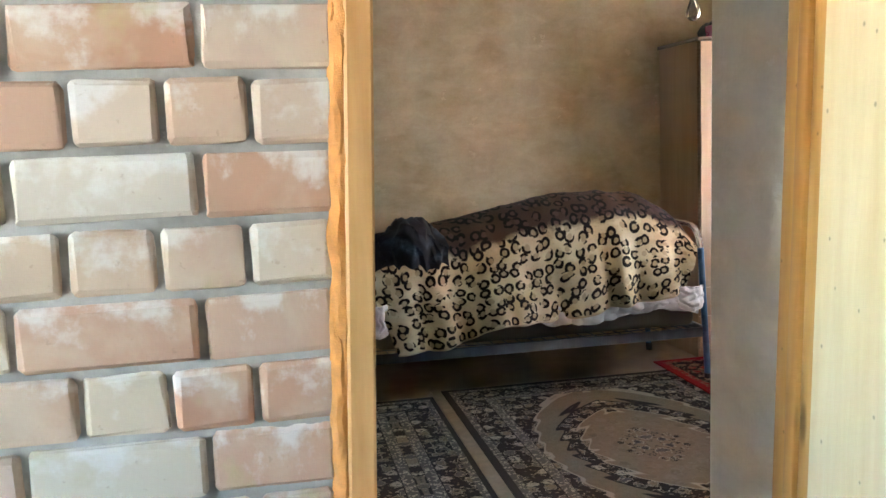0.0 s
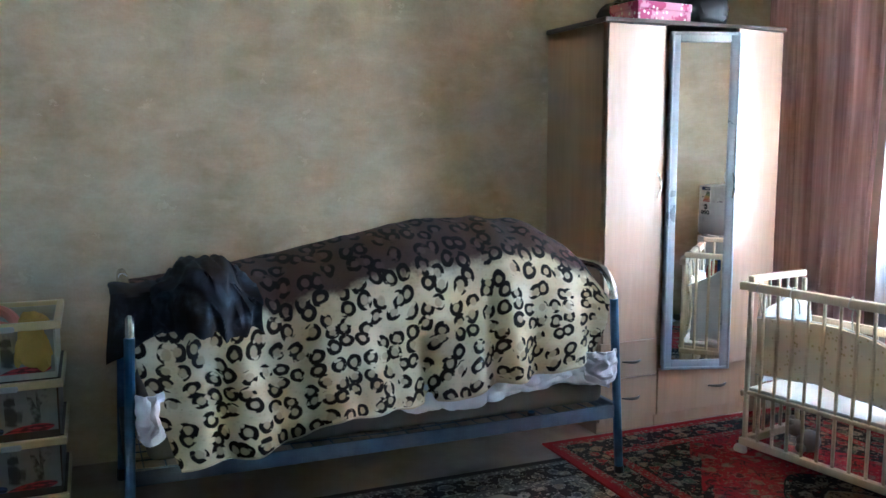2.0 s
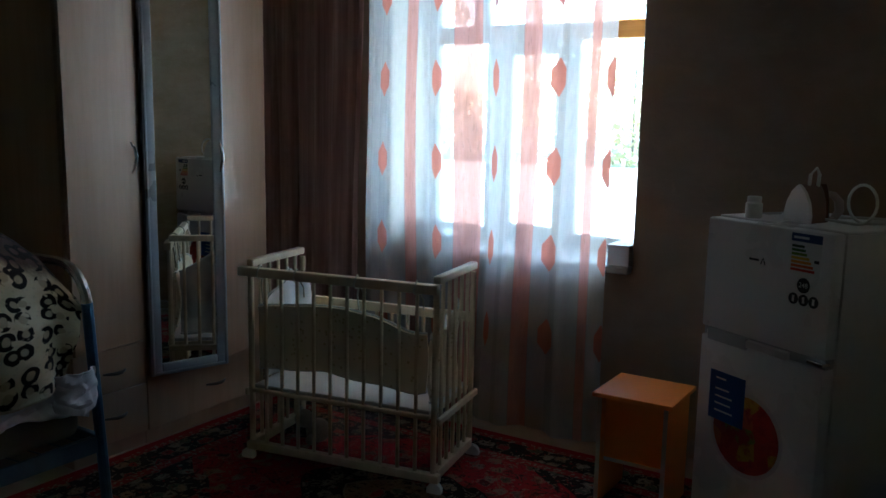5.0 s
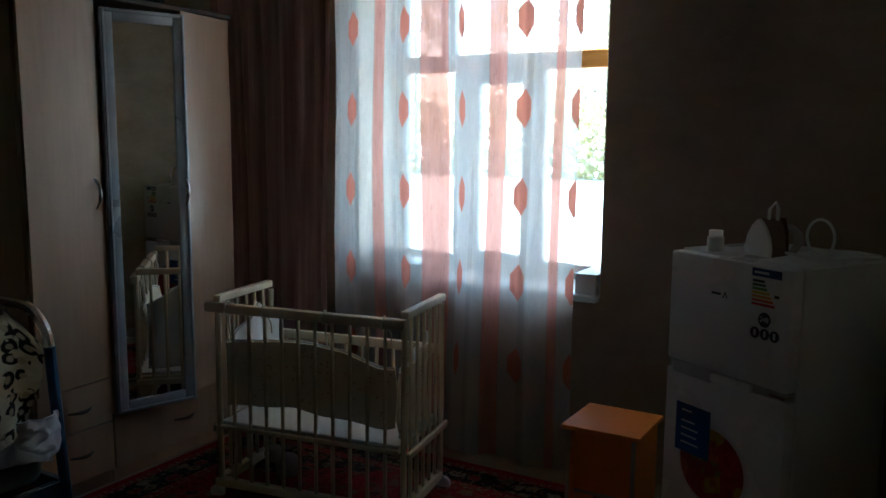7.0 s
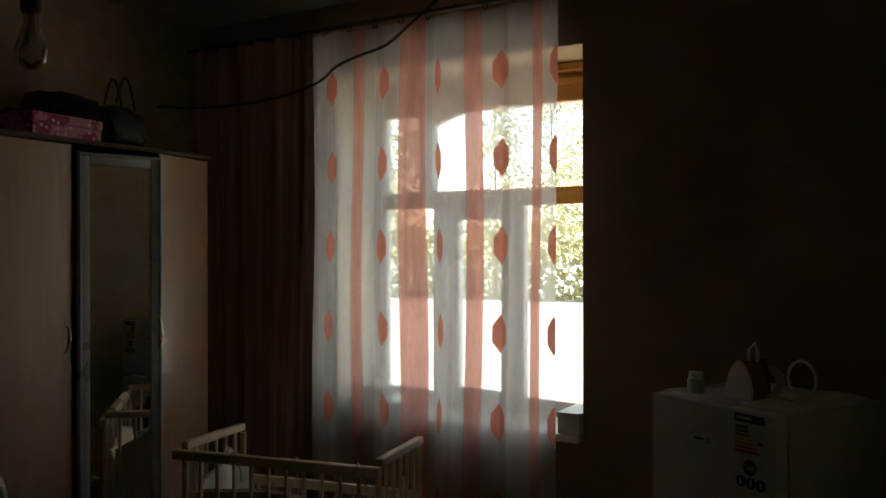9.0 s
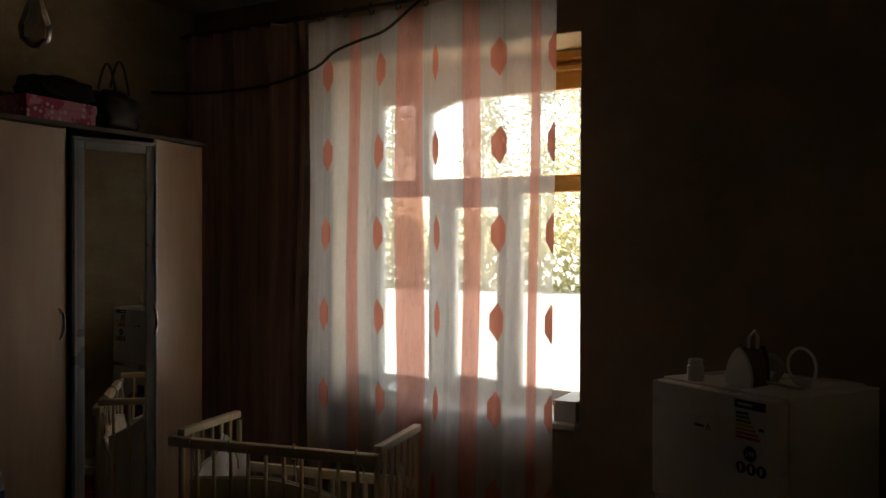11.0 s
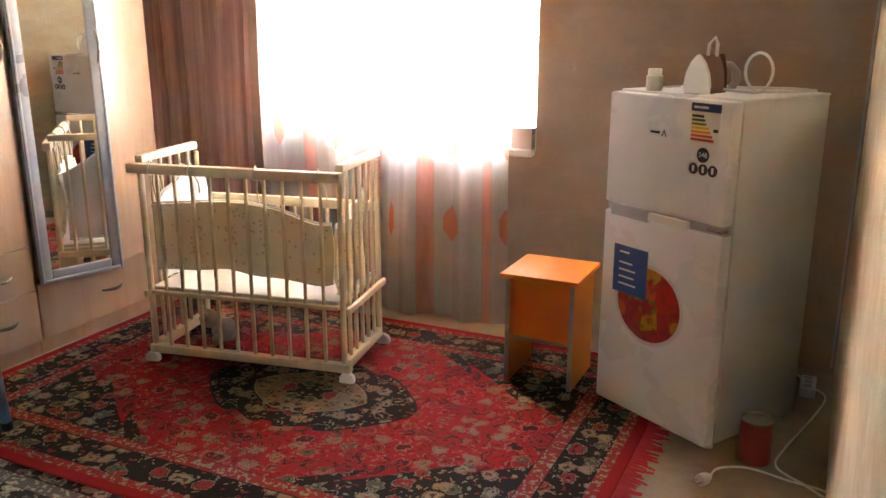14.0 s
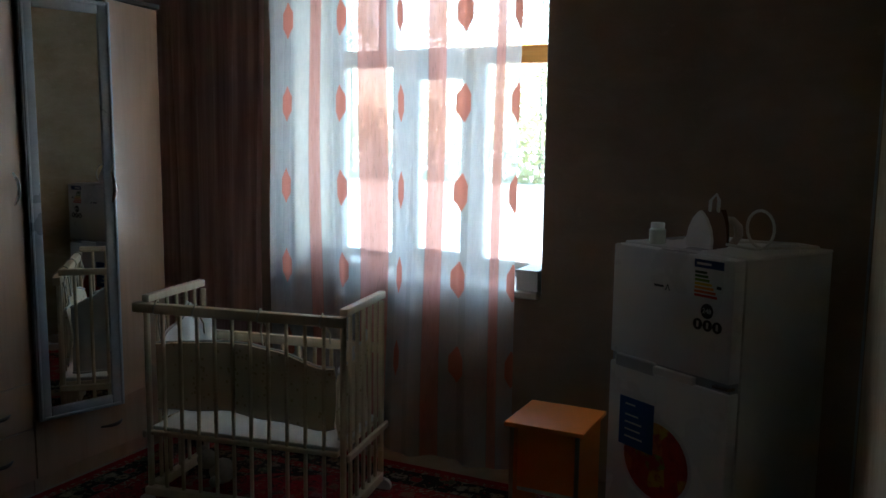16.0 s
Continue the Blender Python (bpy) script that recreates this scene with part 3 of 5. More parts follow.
def bar(nm, y0, y1, z0, z1, x0=XG - 0.03, x1=XG + 0.03, mat=M_WHITEPAINT, lab=""):
    return part(nm, box(x0, x1, y0, y1, z0, z1, 0.005), mat, win, lab)


M_FRAMEORANGE = wood("orange_varnish_frame", (0.58, 0.25, 0.05), (0.76, 0.40, 0.11), "y", 0.7, 0.3)
bar("frame_side", WL, WL + 0.09, WB, WT, mat=M_FRAMEORANGE)
bar("frame_side", WR - 0.08, WR, WB, WT)
bar("frame_head", WL + 0.09, WR - 0.08, 2.32, WT, mat=M_FRAMEORANGE)
bar("head_moulding", WL, WR, 2.40, 2.43, XG - 0.06, XG - 0.031, M_FRAMEORANGE)
bar("head_moulding", WL, WR, 2.45, 2.49, XG - 0.09, XG - 0.031, M_FRAMEORANGE)
bar("frame_sill_rail", WL + 0.09, WR - 0.08, WB, 0.885)
bar("transom", WL + 0.09, WR - 0.08, 1.83, 1.915, XG - 0.04, XG + 0.03, M_FRAMEORANGE)
bar("mullion", 3.975, 4.125, 0.885, 1.83)
bar("mullion", 3.61, 3.735, 0.885, 1.83)
bar("upper_mullion", 4.125, 4.21, 1.915, 2.32)
bar("sash_rail", 3.735, 3.975, 1.765, 1.83)
bar("sash_rail", 3.735, 3.975, 0.885, 0.91)
for y0, y1, z0, z1 in ((4.125, 4.42, 0.885, 1.83), (3.735, 3.975, 0.91, 1.765), (3.27, 3.61, 0.885, 1.83), (4.21, 4.42, 1.915, 2.32), (3.27, 4.125, 1.915, 2.32)):
    p = part("pane", box(XG - 0.003, XG + 0.003, y0, y1, z0, z1), M_GLASS, win, "clear window glass")
    p.visible_shadow = False
# white window board inside the opening
part("sill", box(XE - 0.05, XG - 0.03, WL + 0.004, WR - 0.004, WB - 0.02, WB + 0.012, 0.006), M_WHITEPAINT, win, "white painted window board")

# limed reveals and a peach-painted soffit
part("reveal", box(XE + 0.004, XG - 0.03, WR - 0.004, WR + 0.0, WB, WT), M_REVEALWHITE, win, "limewashed window reveal")
part("reveal", box(XE + 0.004, XG - 0.03, WL, WL + 0.004, WB, WT), M_REVEALWHITE, win, "limewashed window reveal")
part("soffit", box(XE + 0.004, XG - 0.03, WL + 0.004, WR - 0.004, WT - 0.004, WT), plain("peach_paint", (0.78, 0.62, 0.40), 0.7), win, "peach-painted soffit")
# curved infill under the head of the wide upper light
bm = bmesh.new()
prof = [(4.125, 2.32), (3.69, 2.32)] + [(3.69 + 0.435 * k / 10, 2.345 - 0.085 * (k / 10) ** 2.2) for k in range(0, 11)]
va = [bm.verts.new((XG - 0.025, y, z)) for y, z in prof[2:]]
vb = [bm.verts.new((XG - 0.025, y, 2.36)) for y, z in prof[2:]]
vc = [bm.verts.new((XG + 0.025, y, z)) for y, z in prof[2:]]
vd = [bm.verts.new((XG + 0.025, y, 2.36)) for y, z in prof[2:]]
for i in range(10):
    bm.faces.new((va[i], va[i + 1], vb[i + 1], vb[i]))
    bm.faces.new((vc[i], vd[i], vd[i + 1], vc[i + 1]))
    bm.faces.new((va[i], vc[i], vc[i + 1], va[i + 1]))
part("arched_infill", bm, plain("cream_paint", (0.66, 0.55, 0.4), 0.6), win, "cream arched infill")

# yard behind the window
gy = Nodes("pale_yard")
M_YARD = gy.done(gy.ramp(gy.noise(0.4, None, 6), [(0.3, (0.62, 0.60, 0.55)), (0.7, (0.76, 0.74, 0.69))]), 0.9)
ground = setting("ground", box(XE + 0.42, 400, -300, 300, -0.35, -0.12), M_YARD, "pale sunlit yard ground outside", "ground")
setting("ground_west", box(-400, -2.5, -300, 300, -0.35, -0.12), M_YARD, "pale ground outside the hall", "ground")


# ---- wardrobe ----
def wardrobe():
    w = thing("wardrobe", pose(3.222, 4.915, -0.003, 0, -0.35, 0), "tall three-door pale ash wardrobe with a grey-framed mirror door", "wardrobe")
    W, D, H = 1.095, 0.53, 2.056
    for x0, x1 in ((0, 0.018), (0.352, 0.366), (W - 0.018, W)):
        part("side_panel", box(x0, x1, 0.0, D, 0, H - 0.02, 0.001), M_ASH, w)
    part("back_panel", box(0.018, W - 0.018, D - 0.008, D - 0.002, 0.02, H - 0.02), M_ASH, w)
    part("bottom_panel", box(0.018, W - 0.018, 0.02, D - 0.01, 0.062, 0.078), M_ASH, w)
    part("top_board", box(-0.012, W + 0.012, -0.03, D + 0.005, H - 0.02, H + 0.003, 0.004), M_WARDTOP, w, "dark brown top board")
    part("plinth", box(0.02, W - 0.02, 0.004, 0.02, 0, 0.06), M_ASH, w)

    def handle(parent, x, y, z, upright=True, L=0.125, mat=M_CHROME):
        pts = []
        for k in range(9):
            a = k / 8
            o, s = -0.028 * math.sin(math.pi * a) - 0.002, (a - 0.5) * L
            pts.append((x, y + o, z + s) if upright else (x + s, y + o, z))
        part("handle", tube(pts, [0.004 + 0.004 * math.sin(math.pi * k / 8) for k in range(9)], 8), mat, parent, "bowed metal handle")

    d = part("door", box(-0.346, 0.0, -0.018, -0.001, 0.475, H - 0.026, 0.0015), M_ASH, w)
    d.matrix_basis = pose(0.350, 0, 0, 0, 0, 3.0)
    handle(d, -0.035, -0.018, 1.255)
    d = part("door", box(-0.362, 0.0, -0.018, -0.001, 0.312, H - 0.026, 0.0015), M_ASH, w)
    d.matrix_basis = pose(W - 0.004, 0, 0, 0, 0, 11.0)
    for z0, z1 in ((0.285, 0.470), (0.065, 0.280)):
        d = part("drawer_front", box(0.004, 0.350, -0.018, -0.001, z0, z1, 0.0015), M_ASH, w)
        handle(d, 0.19, -0.018, z1 - 0.10, False, 0.11, M_DARKMETAL)
    d = part("drawer_front", box(0.356, W - 0.004, -0.018, -0.001, 0.065, 0.306, 0.0015), M_ASH, w)
    handle(d, 0.74, -0.018, 0.185, False, 0.12, M_DARKMETAL)
    # mirror door
    d = part("mirror_door", box(0.002, 0.358, -0.016, 0.0, 0.325, 1.99, 0.0015), M_GREYFRAME, w, "grey mirror door standing ajar")
    d.matrix_basis = pose(0.374, -0.003, 0, 0, 0, -18.3)
    x0, x1, z0, z1 = 0.0, 0.36, 0.304, 2.006
    f = 0.052
    bm = bmesh.new()
    for a0, a1, b0, b1 in ((x0, x0 + f, z0, z1), (x1 - f, x1, z0, z1), (x0 + f, x1 - f, z0, z0 + f), (x0 + f, x1 - f, z1 - f, z1)):
        add_box(bm, a0, a1, -0.034, -0.0165, b0, b1, 0.006, 2)
    for a0, a1, b0, b1 in ((x0 + 0.006, x0 + 0.018, z0 + 0.006, z1 - 0.006), (x1 - 0.018, x1 - 0.006, z0 + 0.006, z1 - 0.006), (x0 + 0.018, x1 - 0.018, z0 + 0.006, z0 + 0.018), (x0 + 0.018, x1 - 0.018, z1 - 0.018, z1 - 0.006)):
        add_box(bm, a0, a1, -0.041, -0.032, b0, b1, 0.004, 2)
    part("mirror_frame", bm, M_GREYFRAME, d, "moulded grey-blue frame")
    part("mirror", box(x0 + 0.05, x1 - 0.05, -0.024, -0.0168, z0 + 0.05, z1 - 0.05), M_MIRROR, d, "clean mirror glass")
    handle(d, 0.338, -0.034, 1.25)
    return w


wardrobe()

# ---- bed ----
BL, BR, BF, BK = 0.99, 3.02, 4.42, 5.22
bed = thing("bed", pose(0, 0, 0), "old tubular steel bed with chipped blue legs", "bed")
for nm, x, lean in (("headboard", BL, 0.03), ("footboard", BR, -0.055)):
    s = 1 if lean > 0 else -1
    def up(y, z):
        return (x + lean * z / 0.85, y, z)
    arc = []
    for k in range(0, 7):
        a = math.pi / 2 * k / 6
        arc.append(up(BF + 0.13 - 0.13 * math.cos(a), 0.80 + 0.13 * math.sin(a)))
    back = [up(BK - 0.13 + 0.13 * math.cos(math.pi / 2 * k / 6), 0.80 + 0.13 * math.sin(math.pi / 2 * k / 6)) for k in range(6, -1, -1)]
    p = part(nm, tube(arc + back, 0.018, 10), M_CHROME, bed, "bare worn steel bow")
    for y in (BF, BK):
        part("leg", tube([up(y, 0.012), up(y, 0.4), up(y, 0.80)], 0.0185, 10), M_BEDBLUE, bed, "blue painted leg with chipped paint")
        part("foot_cap", tube([up(y, 0.0), up(y, 0.05)], 0.021, 10), M_BLACK, bed)
    part("cross_rail", box(x + lean * 0.36 - 0.012, x + lean * 0.36 + 0.012, BF, BK, 0.275, 0.33, 0.003), M_BEDGREY, bed)
for y in (BF, BK):
    bm = bmesh.new()
    add_box(bm, BL + 0.012, BR - 0.02, y - 0.004, y + 0.004, 0.272, 0.328)
    add_box(bm, BL + 0.012, BR - 0.02, min(y, y + (0.035 if y < 5 else -0.035)), max(y, y + (0.035 if y < 5 else -0.035)), 0.272, 0.278)
    part("side_rail", bm, M_BEDGREY, bed, "grey-blue angle-iron rail")
bm = bmesh.new()
for k in range(26):
    xx = BL + 0.06 + k * (BR - BL - 0.12) / 25
    add_tube(bm, [(xx, BF, 0.315), (xx, (BF + BK) / 2, 0.29), (xx, BK, 0.315)], 0.003, 5)
for k in range(9):
    yy = BF + 0.04 + k * (BK - BF - 0.08) / 8
    add_tube(bm, [(BL + 0.02, yy, 0.318), ((BL + BR) / 2, yy, 0.294), (BR - 0.03, yy, 0.318)], 0.003, 5)
part("spring_mesh", bm, M_BEDGREY, bed)
# ticking colour holds the shadow that falls below sheet and blanket
solo("mattress", box(BL + 0.07, BR - 0.07, BF + 0.025, BK - 0.02, 0.335, 0.52, 0.04, 3), plain("shaded_ticking", (0.14, 0.125, 0.10), 0.9), I, "thin mattress on the steel bed, darkened for the shade below the bedding", "mattress")


def interp(t, rows):
    for (a, va), (b, vb) in zip(rows, rows[1:]):
        if t <= b:
            k = max(0.0, min(1.0, (t - a) / (b - a)))
            return va + (vb - va) * k
    return rows[-1][1]


CREST = ((1.0, 0.93), (1.27, 0.955), (1.52, 0.985), (1.92, 1.055), (2.22, 1.125), (2.48, 1.132), (2.66, 1.115), (2.78, 1.07), (2.88, 1.0), (2.96, 0.90), (3.0, 0.8))
HEM = ((1.0, 0.34), (1.17, 0.325), (1.35, 0.345), (1.52, 0.364), (1.64, 0.40), (1.76, 0.442), (1.95, 0.447), (2.13, 0.454), (2.53, 0.512), (2.86, 0.553), (2.95, 0.56))


def blanket_at(u, v):
    """v: 0 the back edge, 0.38 the crest, 1 the front hem; u: 0 head end, 1 foot end."""
    lo = interp(v, ((0, 1.0), (0.5, 1.02), (0.7, 1.05), (1.0, 1.17)))
    hi = interp(v, ((0, 2.93), (0.45, 2.985), (0.62, 2.955), (0.8, 2.93), (1.0, 2.87)))
    x = lo + (hi - lo) * u
    top = interp(x, CREST)
    hem = interp(x, HEM)
    if v < 0.38:
        a = v / 0.38
        y = 5.20 - 0.36 * a
        z = 0.56 + (top - 0.56) * math.sin(a * math.pi / 2) ** 0.75
    else:
        a = (v - 0.38) / 0.62
        # rounded shoulder, then a hanging fall
        if a < 0.5:
            b = a / 0.5
            y = 4.84 - 0.40 * math.sin(b * math.pi / 2)
            sh = hem + (top - hem) * 0.56
            z = top - (top - sh) * (1 - math.cos(b * math.pi / 2)) ** 0.9
        else:
            b = (a - 0.5) / 0.5
            sh = hem + (top - hem) * 0.56
            y = 4.44 - 0.055 * b
            z = sh + (hem - sh) * b
        fall = max(0.0, a - 0.35) / 0.65
        y += fall * (0.030 * math.sin(x * 19 + 2.2 * math.sin(x * 5) + z * 2.5) + 0.012 * math.sin(x * 41 + z * 6))
        z += 0.006 * math.sin(x * 31) * (1 - fall)
    wob = noise.noise(Vector((x * 3.2, y * 3.2 + v * 2, z * 3.2)))
    wob2 = noise.noise(Vector((x * 9, v * 9, 4.2)))
    return (x + 0.010 * wob2, y - 0.022 * wob, z + 0.018 * wob + 0.007 * wob2)




def hem_at(u, v):
    x, y, z = blanket_at(u, 1.0)
    a = 2 * math.pi * v
    return (x, y + 0.011 * math.cos(a), z + 0.011 * math.sin(a))


blanket = thing("blanket", I, "cream leopard-print plush blanket heaped over the bed", "blanket")
part("plush", sheet(110, 70, blanket_at, 0.012, lambda u, v: (u * 1.95, v * 1.5)), M_LEOPARD, blanket)
part("hem", sheet(110, 8, hem_at, 0.0), plain("cream_binding", (0.62, 0.54, 0.38), 0.9, 0, 0.12, 30, 0.3), blanket, "cream bound hem")


def sheet_at(u, v):
    x = 1.72 + 1.23 * u
    low = 0.090 + 0.03 * math.sin(x * 6.1 + 0.7) + 0.03 * u + 0.022 * noise.noise(Vector((x * 9, 1.0, 0)))
    fold = 0.5 - abs(noise.noise(Vector((x * 13, v * 1.8, 5.0))))
    return (x, 4.425 - 0.022 * v + 0.030 * fold * (0.25 + v) + 0.006 * noise.noise(Vector((x * 34, v * 7, 0))), 0.53 - v * low + 0.012 * fold * v)


solo("bed_sheet", sheet(150, 14, sheet_at, 0.004), M_SHEET, I, "crumpled white sheet hanging below the blanket", "bed sheet")


def corner_cloth(x0, x1, z0, z1, y, seed):
    def at(u, v):
        x = x0 + (x1 - x0) * u
        return (x + 0.02 * noise.noise(Vector((u * 4, v * 4, seed))), y - 0.02 - 0.035 * math.sin(u * 3.1) + 0.025 * noise.noise(Vector((u * 5, v * 5, seed + 3))), z1 + (z0 - z1) * v - 0.03 * math.sin(u * 3.1) * v)
    return sheet(18, 18, at, 0.005)


solo("sheet_corner", corner_cloth(2.82, 2.975, 0.47, 0.585, 4.425, 1.0), M_SHEET, I, "bunched white sheet corner at the bed foot", "bed sheet")
solo("sheet_corner", corner_cloth(1.03, 1.12, 0.45, 0.60, 4.44, 7.0), M_SHEET, I, "white sheet corner hanging at the bed head", "bed sheet")
gq = Nodes("red_quilt_print")
qv = gq.voro(26.0)
M_QUILT = gq.done(gq.ramp(gq.xyz(qv[1])[0], [(0, (0.30, 0.02, 0.02)), (0.45, (0.05, 0.015, 0.015)), (0.65, (0.42, 0.05, 0.03)), (0.88, (0.55, 0.36, 0.10))], True), 0.85)
solo("folded_quilt", box(2.83, 2.945, 4.50, 5.12, 0.53, 0.875, 0.05, 3), M_QUILT, I, "folded dark red patterned quilt at the bed foot", "quilt")

# dark jacket over the head bow
gj = Nodes("dark_denim")
M_DENIM = gj.done(gj.ramp(gj.noise(9.0, None, 5, 0.6, 0.5), [(0.38, (0.004, 0.006, 0.011)), (0.54, (0.012, 0.018, 0.032)), (0.66, (0.045, 0.062, 0.095)), (0.74, (0.10, 0.13, 0.18))]), 0.8)


def jacket_at(u, v):
    a = math.pi * (0.02 + 0.98 * v)
    x = 1.09 + 0.37 * u
    rad = 0.095 + 0.06 * math.sin(u * math.pi) + 0.035 * noise.noise(Vector((u * 3.4, v * 4.2, 9.1)))
    low = interp(u, ((0, 0.02), (0.3, 0.07), (0.65, 0.10), (1, 0.03)))
    y = 4.50 - 1.15 * rad * math.cos(a)
    z = 0.845 + 0.05 * math.sin(u * 3.3) + (rad + 0.02) * math.sin(a) - low * max(0.0, 1 - v / 0.25)
    f = 0.030 * noise.noise(Vector((u * 6, v * 5, 2.0))) + 0.012 * noise.noise(Vector((u * 15, v * 12, 6.0)))
    f -= 0.022 * max(0.0, 1 - abs(noise.noise(Vector((u * 4.5, v * 4 + u * 3, 21.0)))) * 4)
    return (x + 0.025 * noise.noise(Vector((u * 4, v * 6, 5))), y - 0.03 + f, z + f * 0.8)


def sleeve_at(u, v):
    x = 0.965 + 0.21 * u
    fold = 0.012 * math.sin(u * 11 + v * 3) + 0.010 * noise.noise(Vector((u * 5, v * 6, 3.0)))
    if v < 0.4:
        k = v / 0.4
        return (x, 4.66 - 0.208 * k, 0.935 + 0.02 * math.sin(k * math.pi) + fold * 0.5)
    k = (v - 0.4) / 0.6
    return (x - 0.02 * k * (1 - u), 4.452 - 0.008 * math.sin(k * 2.6) + fold * 0.7, 0.935 - (0.225 - 0.13 * u) * k)


jacket = thing("jacket", I, "crumpled dark denim jacket thrown over the bed head", "jacket")
part("jacket_body", sheet(80, 64, jacket_at, 0.008), M_DENIM, jacket)
part("sleeve", sheet(24, 36, sleeve_at, 0.012), M_DENIM, jacket, "sleeve hanging over the steel bow")


# ---- crib ----
def crib():
    c = thing("crib", pose(3.7775, 3.9975, 0, 0, 0, 10.2), "small ivory-painted wooden cot on castors with open rails", "crib")
    # local y runs along the length, x into the depth
    L, D, H = 0.409, 0.40, 0.815
    part("front_top_rail", box(-0.022, 0.014, -L - 0.01, L + 0.052, H - 0.026, H + 0.012, 0.006, 2), M_IVORY, c)
    part("end_top_rail", box(0.0, D + 0.0, L - 0.012, L + 0.022, H + 0.012, H + 0.042, 0.006, 2), M_IVORY, c)
    part("end_top_rail", box(0.0, D + 0.005, -L - 0.018, -L + 0.016, H + 0.012, H + 0.042, 0.006, 2), M_IVORY, c)
    part("back_rail", box(D - 0.012, D + 0.014, -L, L, 0.60, 0.64, 0.005, 2), M_IVORY, c)
    part("bottom_rail", box(-0.026, 0.012, -L - 0.03, L + 0.016, 0.058, 0.092, 0.006, 2), M_IVORY, c)
    for y in (-L, L):
        part("bottom_end_rail", box(0.012, D - 0.012, y - 0.018, y + 0.018, 0.062, 0.10, 0.005, 2), M_IVORY, c)
        part("bed_base_rail", box(-0.012, D + 0.012, y - 0.03 if y < 0 else y + 0.012, y - 0.012 if y < 0 else y + 0.03, 0.285, 0.315, 0.005), M_IVORY, c)
        for x in (0.0, D):
            part("post", tube([(x, y, 0.09), (x, y, H if x < 0.1 or y > 0 else H)], 0.0125, 8), M_IVORY, c)
    n = 10
    for k in range(n):
        y = -L + 2 * L * (k + 1) / (n + 1)
        part("spindle", tube([(-0.006, y, 0.085), (-0.006, y, H - 0.01)], 0.0078, 8), M_IVORY, c)
        part("spindle", tube([(D + 0.004, y, 0.30), (D + 0.004, y, 0.61)], 0.0085, 7), M_IVORY, c)
    for y in (-L, L):
        for k in range(5):
            x = D * (k + 1) / 6
            part("spindle", tube([(x, y, 0.09), (x, y, H + 0.02)], 0.008, 7), M_IVORY, c)
    part("bed_board", box(-0.02, D + 0.01, -L + 0.013, L - 0.013, 0.305, 0.322, 0.003), M_IVORY, c)
    for y in (-L - 0.012, L + 0.012):
        for x in (-0.012, D + 0.012):
            w = part("castor", bmesh.new(), M_WHITEPLASTIC, c, "round white plastic castor")
            wb = bmesh.new()
            add_tube(wb, [(x - 0.014, y, 0.03), (x - 0.011, y, 0.03), (x + 0.011, y, 0.03), (x + 0.014, y, 0.03)], [0.018, 0.03, 0.03, 0.018], 18)
            add_tube(wb, [(x, y, 0.03), (x, y, 0.064)], 0.006, 6)
            wb.to_mesh(w.data)
            wb.free()
    return c


crib()
CR = pose(3.7775, 3.9975, 0, 0, 0, 10.2)
solo("cot_mattress", box(-0.010, 0.392, -0.392, 0.392, 0.3225, 0.341, 0.007, 2), plain("white_oilcloth", (0.74, 0.72, 0.66), 0.6), CR, "thin white mattress on the cot board", "mattress")
gb = Nodes("cream_sprig_print")
bv = gb.voro(45.0)
M_SPRIG = gb.done(gb.mix(gb.m("MULTIPLY", gb.step(bv[0], 0.32, 0.2), gb.m("GREATER_THAN", gb.xyz(bv[1])[0], 0.45)), gb.mix(gb.noise(4.0), (0.80, 0.71, 0.52), (0.87, 0.79, 0.60)), (0.62, 0.52, 0.29)), 0.9)


def bumper_front(u, v):
    y = 0.385 - 0.75 * u
    top = interp(u, ((0, 0.665), (0.3, 0.69), (0.55, 0.695), (0.7, 0.675), (0.92, 0.63), (1, 0.63)))
    low = interp(u, ((0, 0.40), (0.4, 0.425), (0.6, 0.41), (0.85, 0.395), (0.95, 0.39), (1, 0.40)))
    return (0.022 + 0.02 * math.sin(v * 3.1) + 0.008 * math.sin(u * 19), y, top + (low - top) * v)


def bumper_end(u, v):
    x = 0.04 + 0.33 * u
    top = interp(u, ((0, 0.67), (0.3, 0.72), (0.6, 0.79), (1, 0.70)))
    return (x, 0.375 + 0.012 * math.sin(u * 12) - 0.02 * math.sin(v * 3.1), top + (0.36 - top) * v)


def bumper_near(u, v):
    x = 0.05 + 0.31 * u
    top = 0.60 + 0.10 * u
    return (x, -0.372 + 0.014 * math.sin(u * 14) + 0.02 * math.sin(v * 3.1), top + (0.35 - top) * v)


M_QUILTWHITE = plain("white_quilting", (0.70, 0.70, 0.66), 0.9)
for at, n, mat, lab in ((bumper_front, 40, M_SPRIG, "cream sprigged cot bumper sagging inside the front rail"), (bumper_end, 24, M_QUILTWHITE, "white quilted bumper at the cot end"), (bumper_near, 24, M_SPRIG, "pale bumper tied inside the cot end")):
    pad = thing("cot_bumper", CR, lab, "cot bumper")
    part("panel", sheet(n, 12, at, 0.014), mat, pad)
    for v in (0.0, 1.0):
        part("piping", tube([at(k / 20, v) for k in range(21)], 0.0055, 6), M_QUILTWHITE, pad, "pale sewn piping")
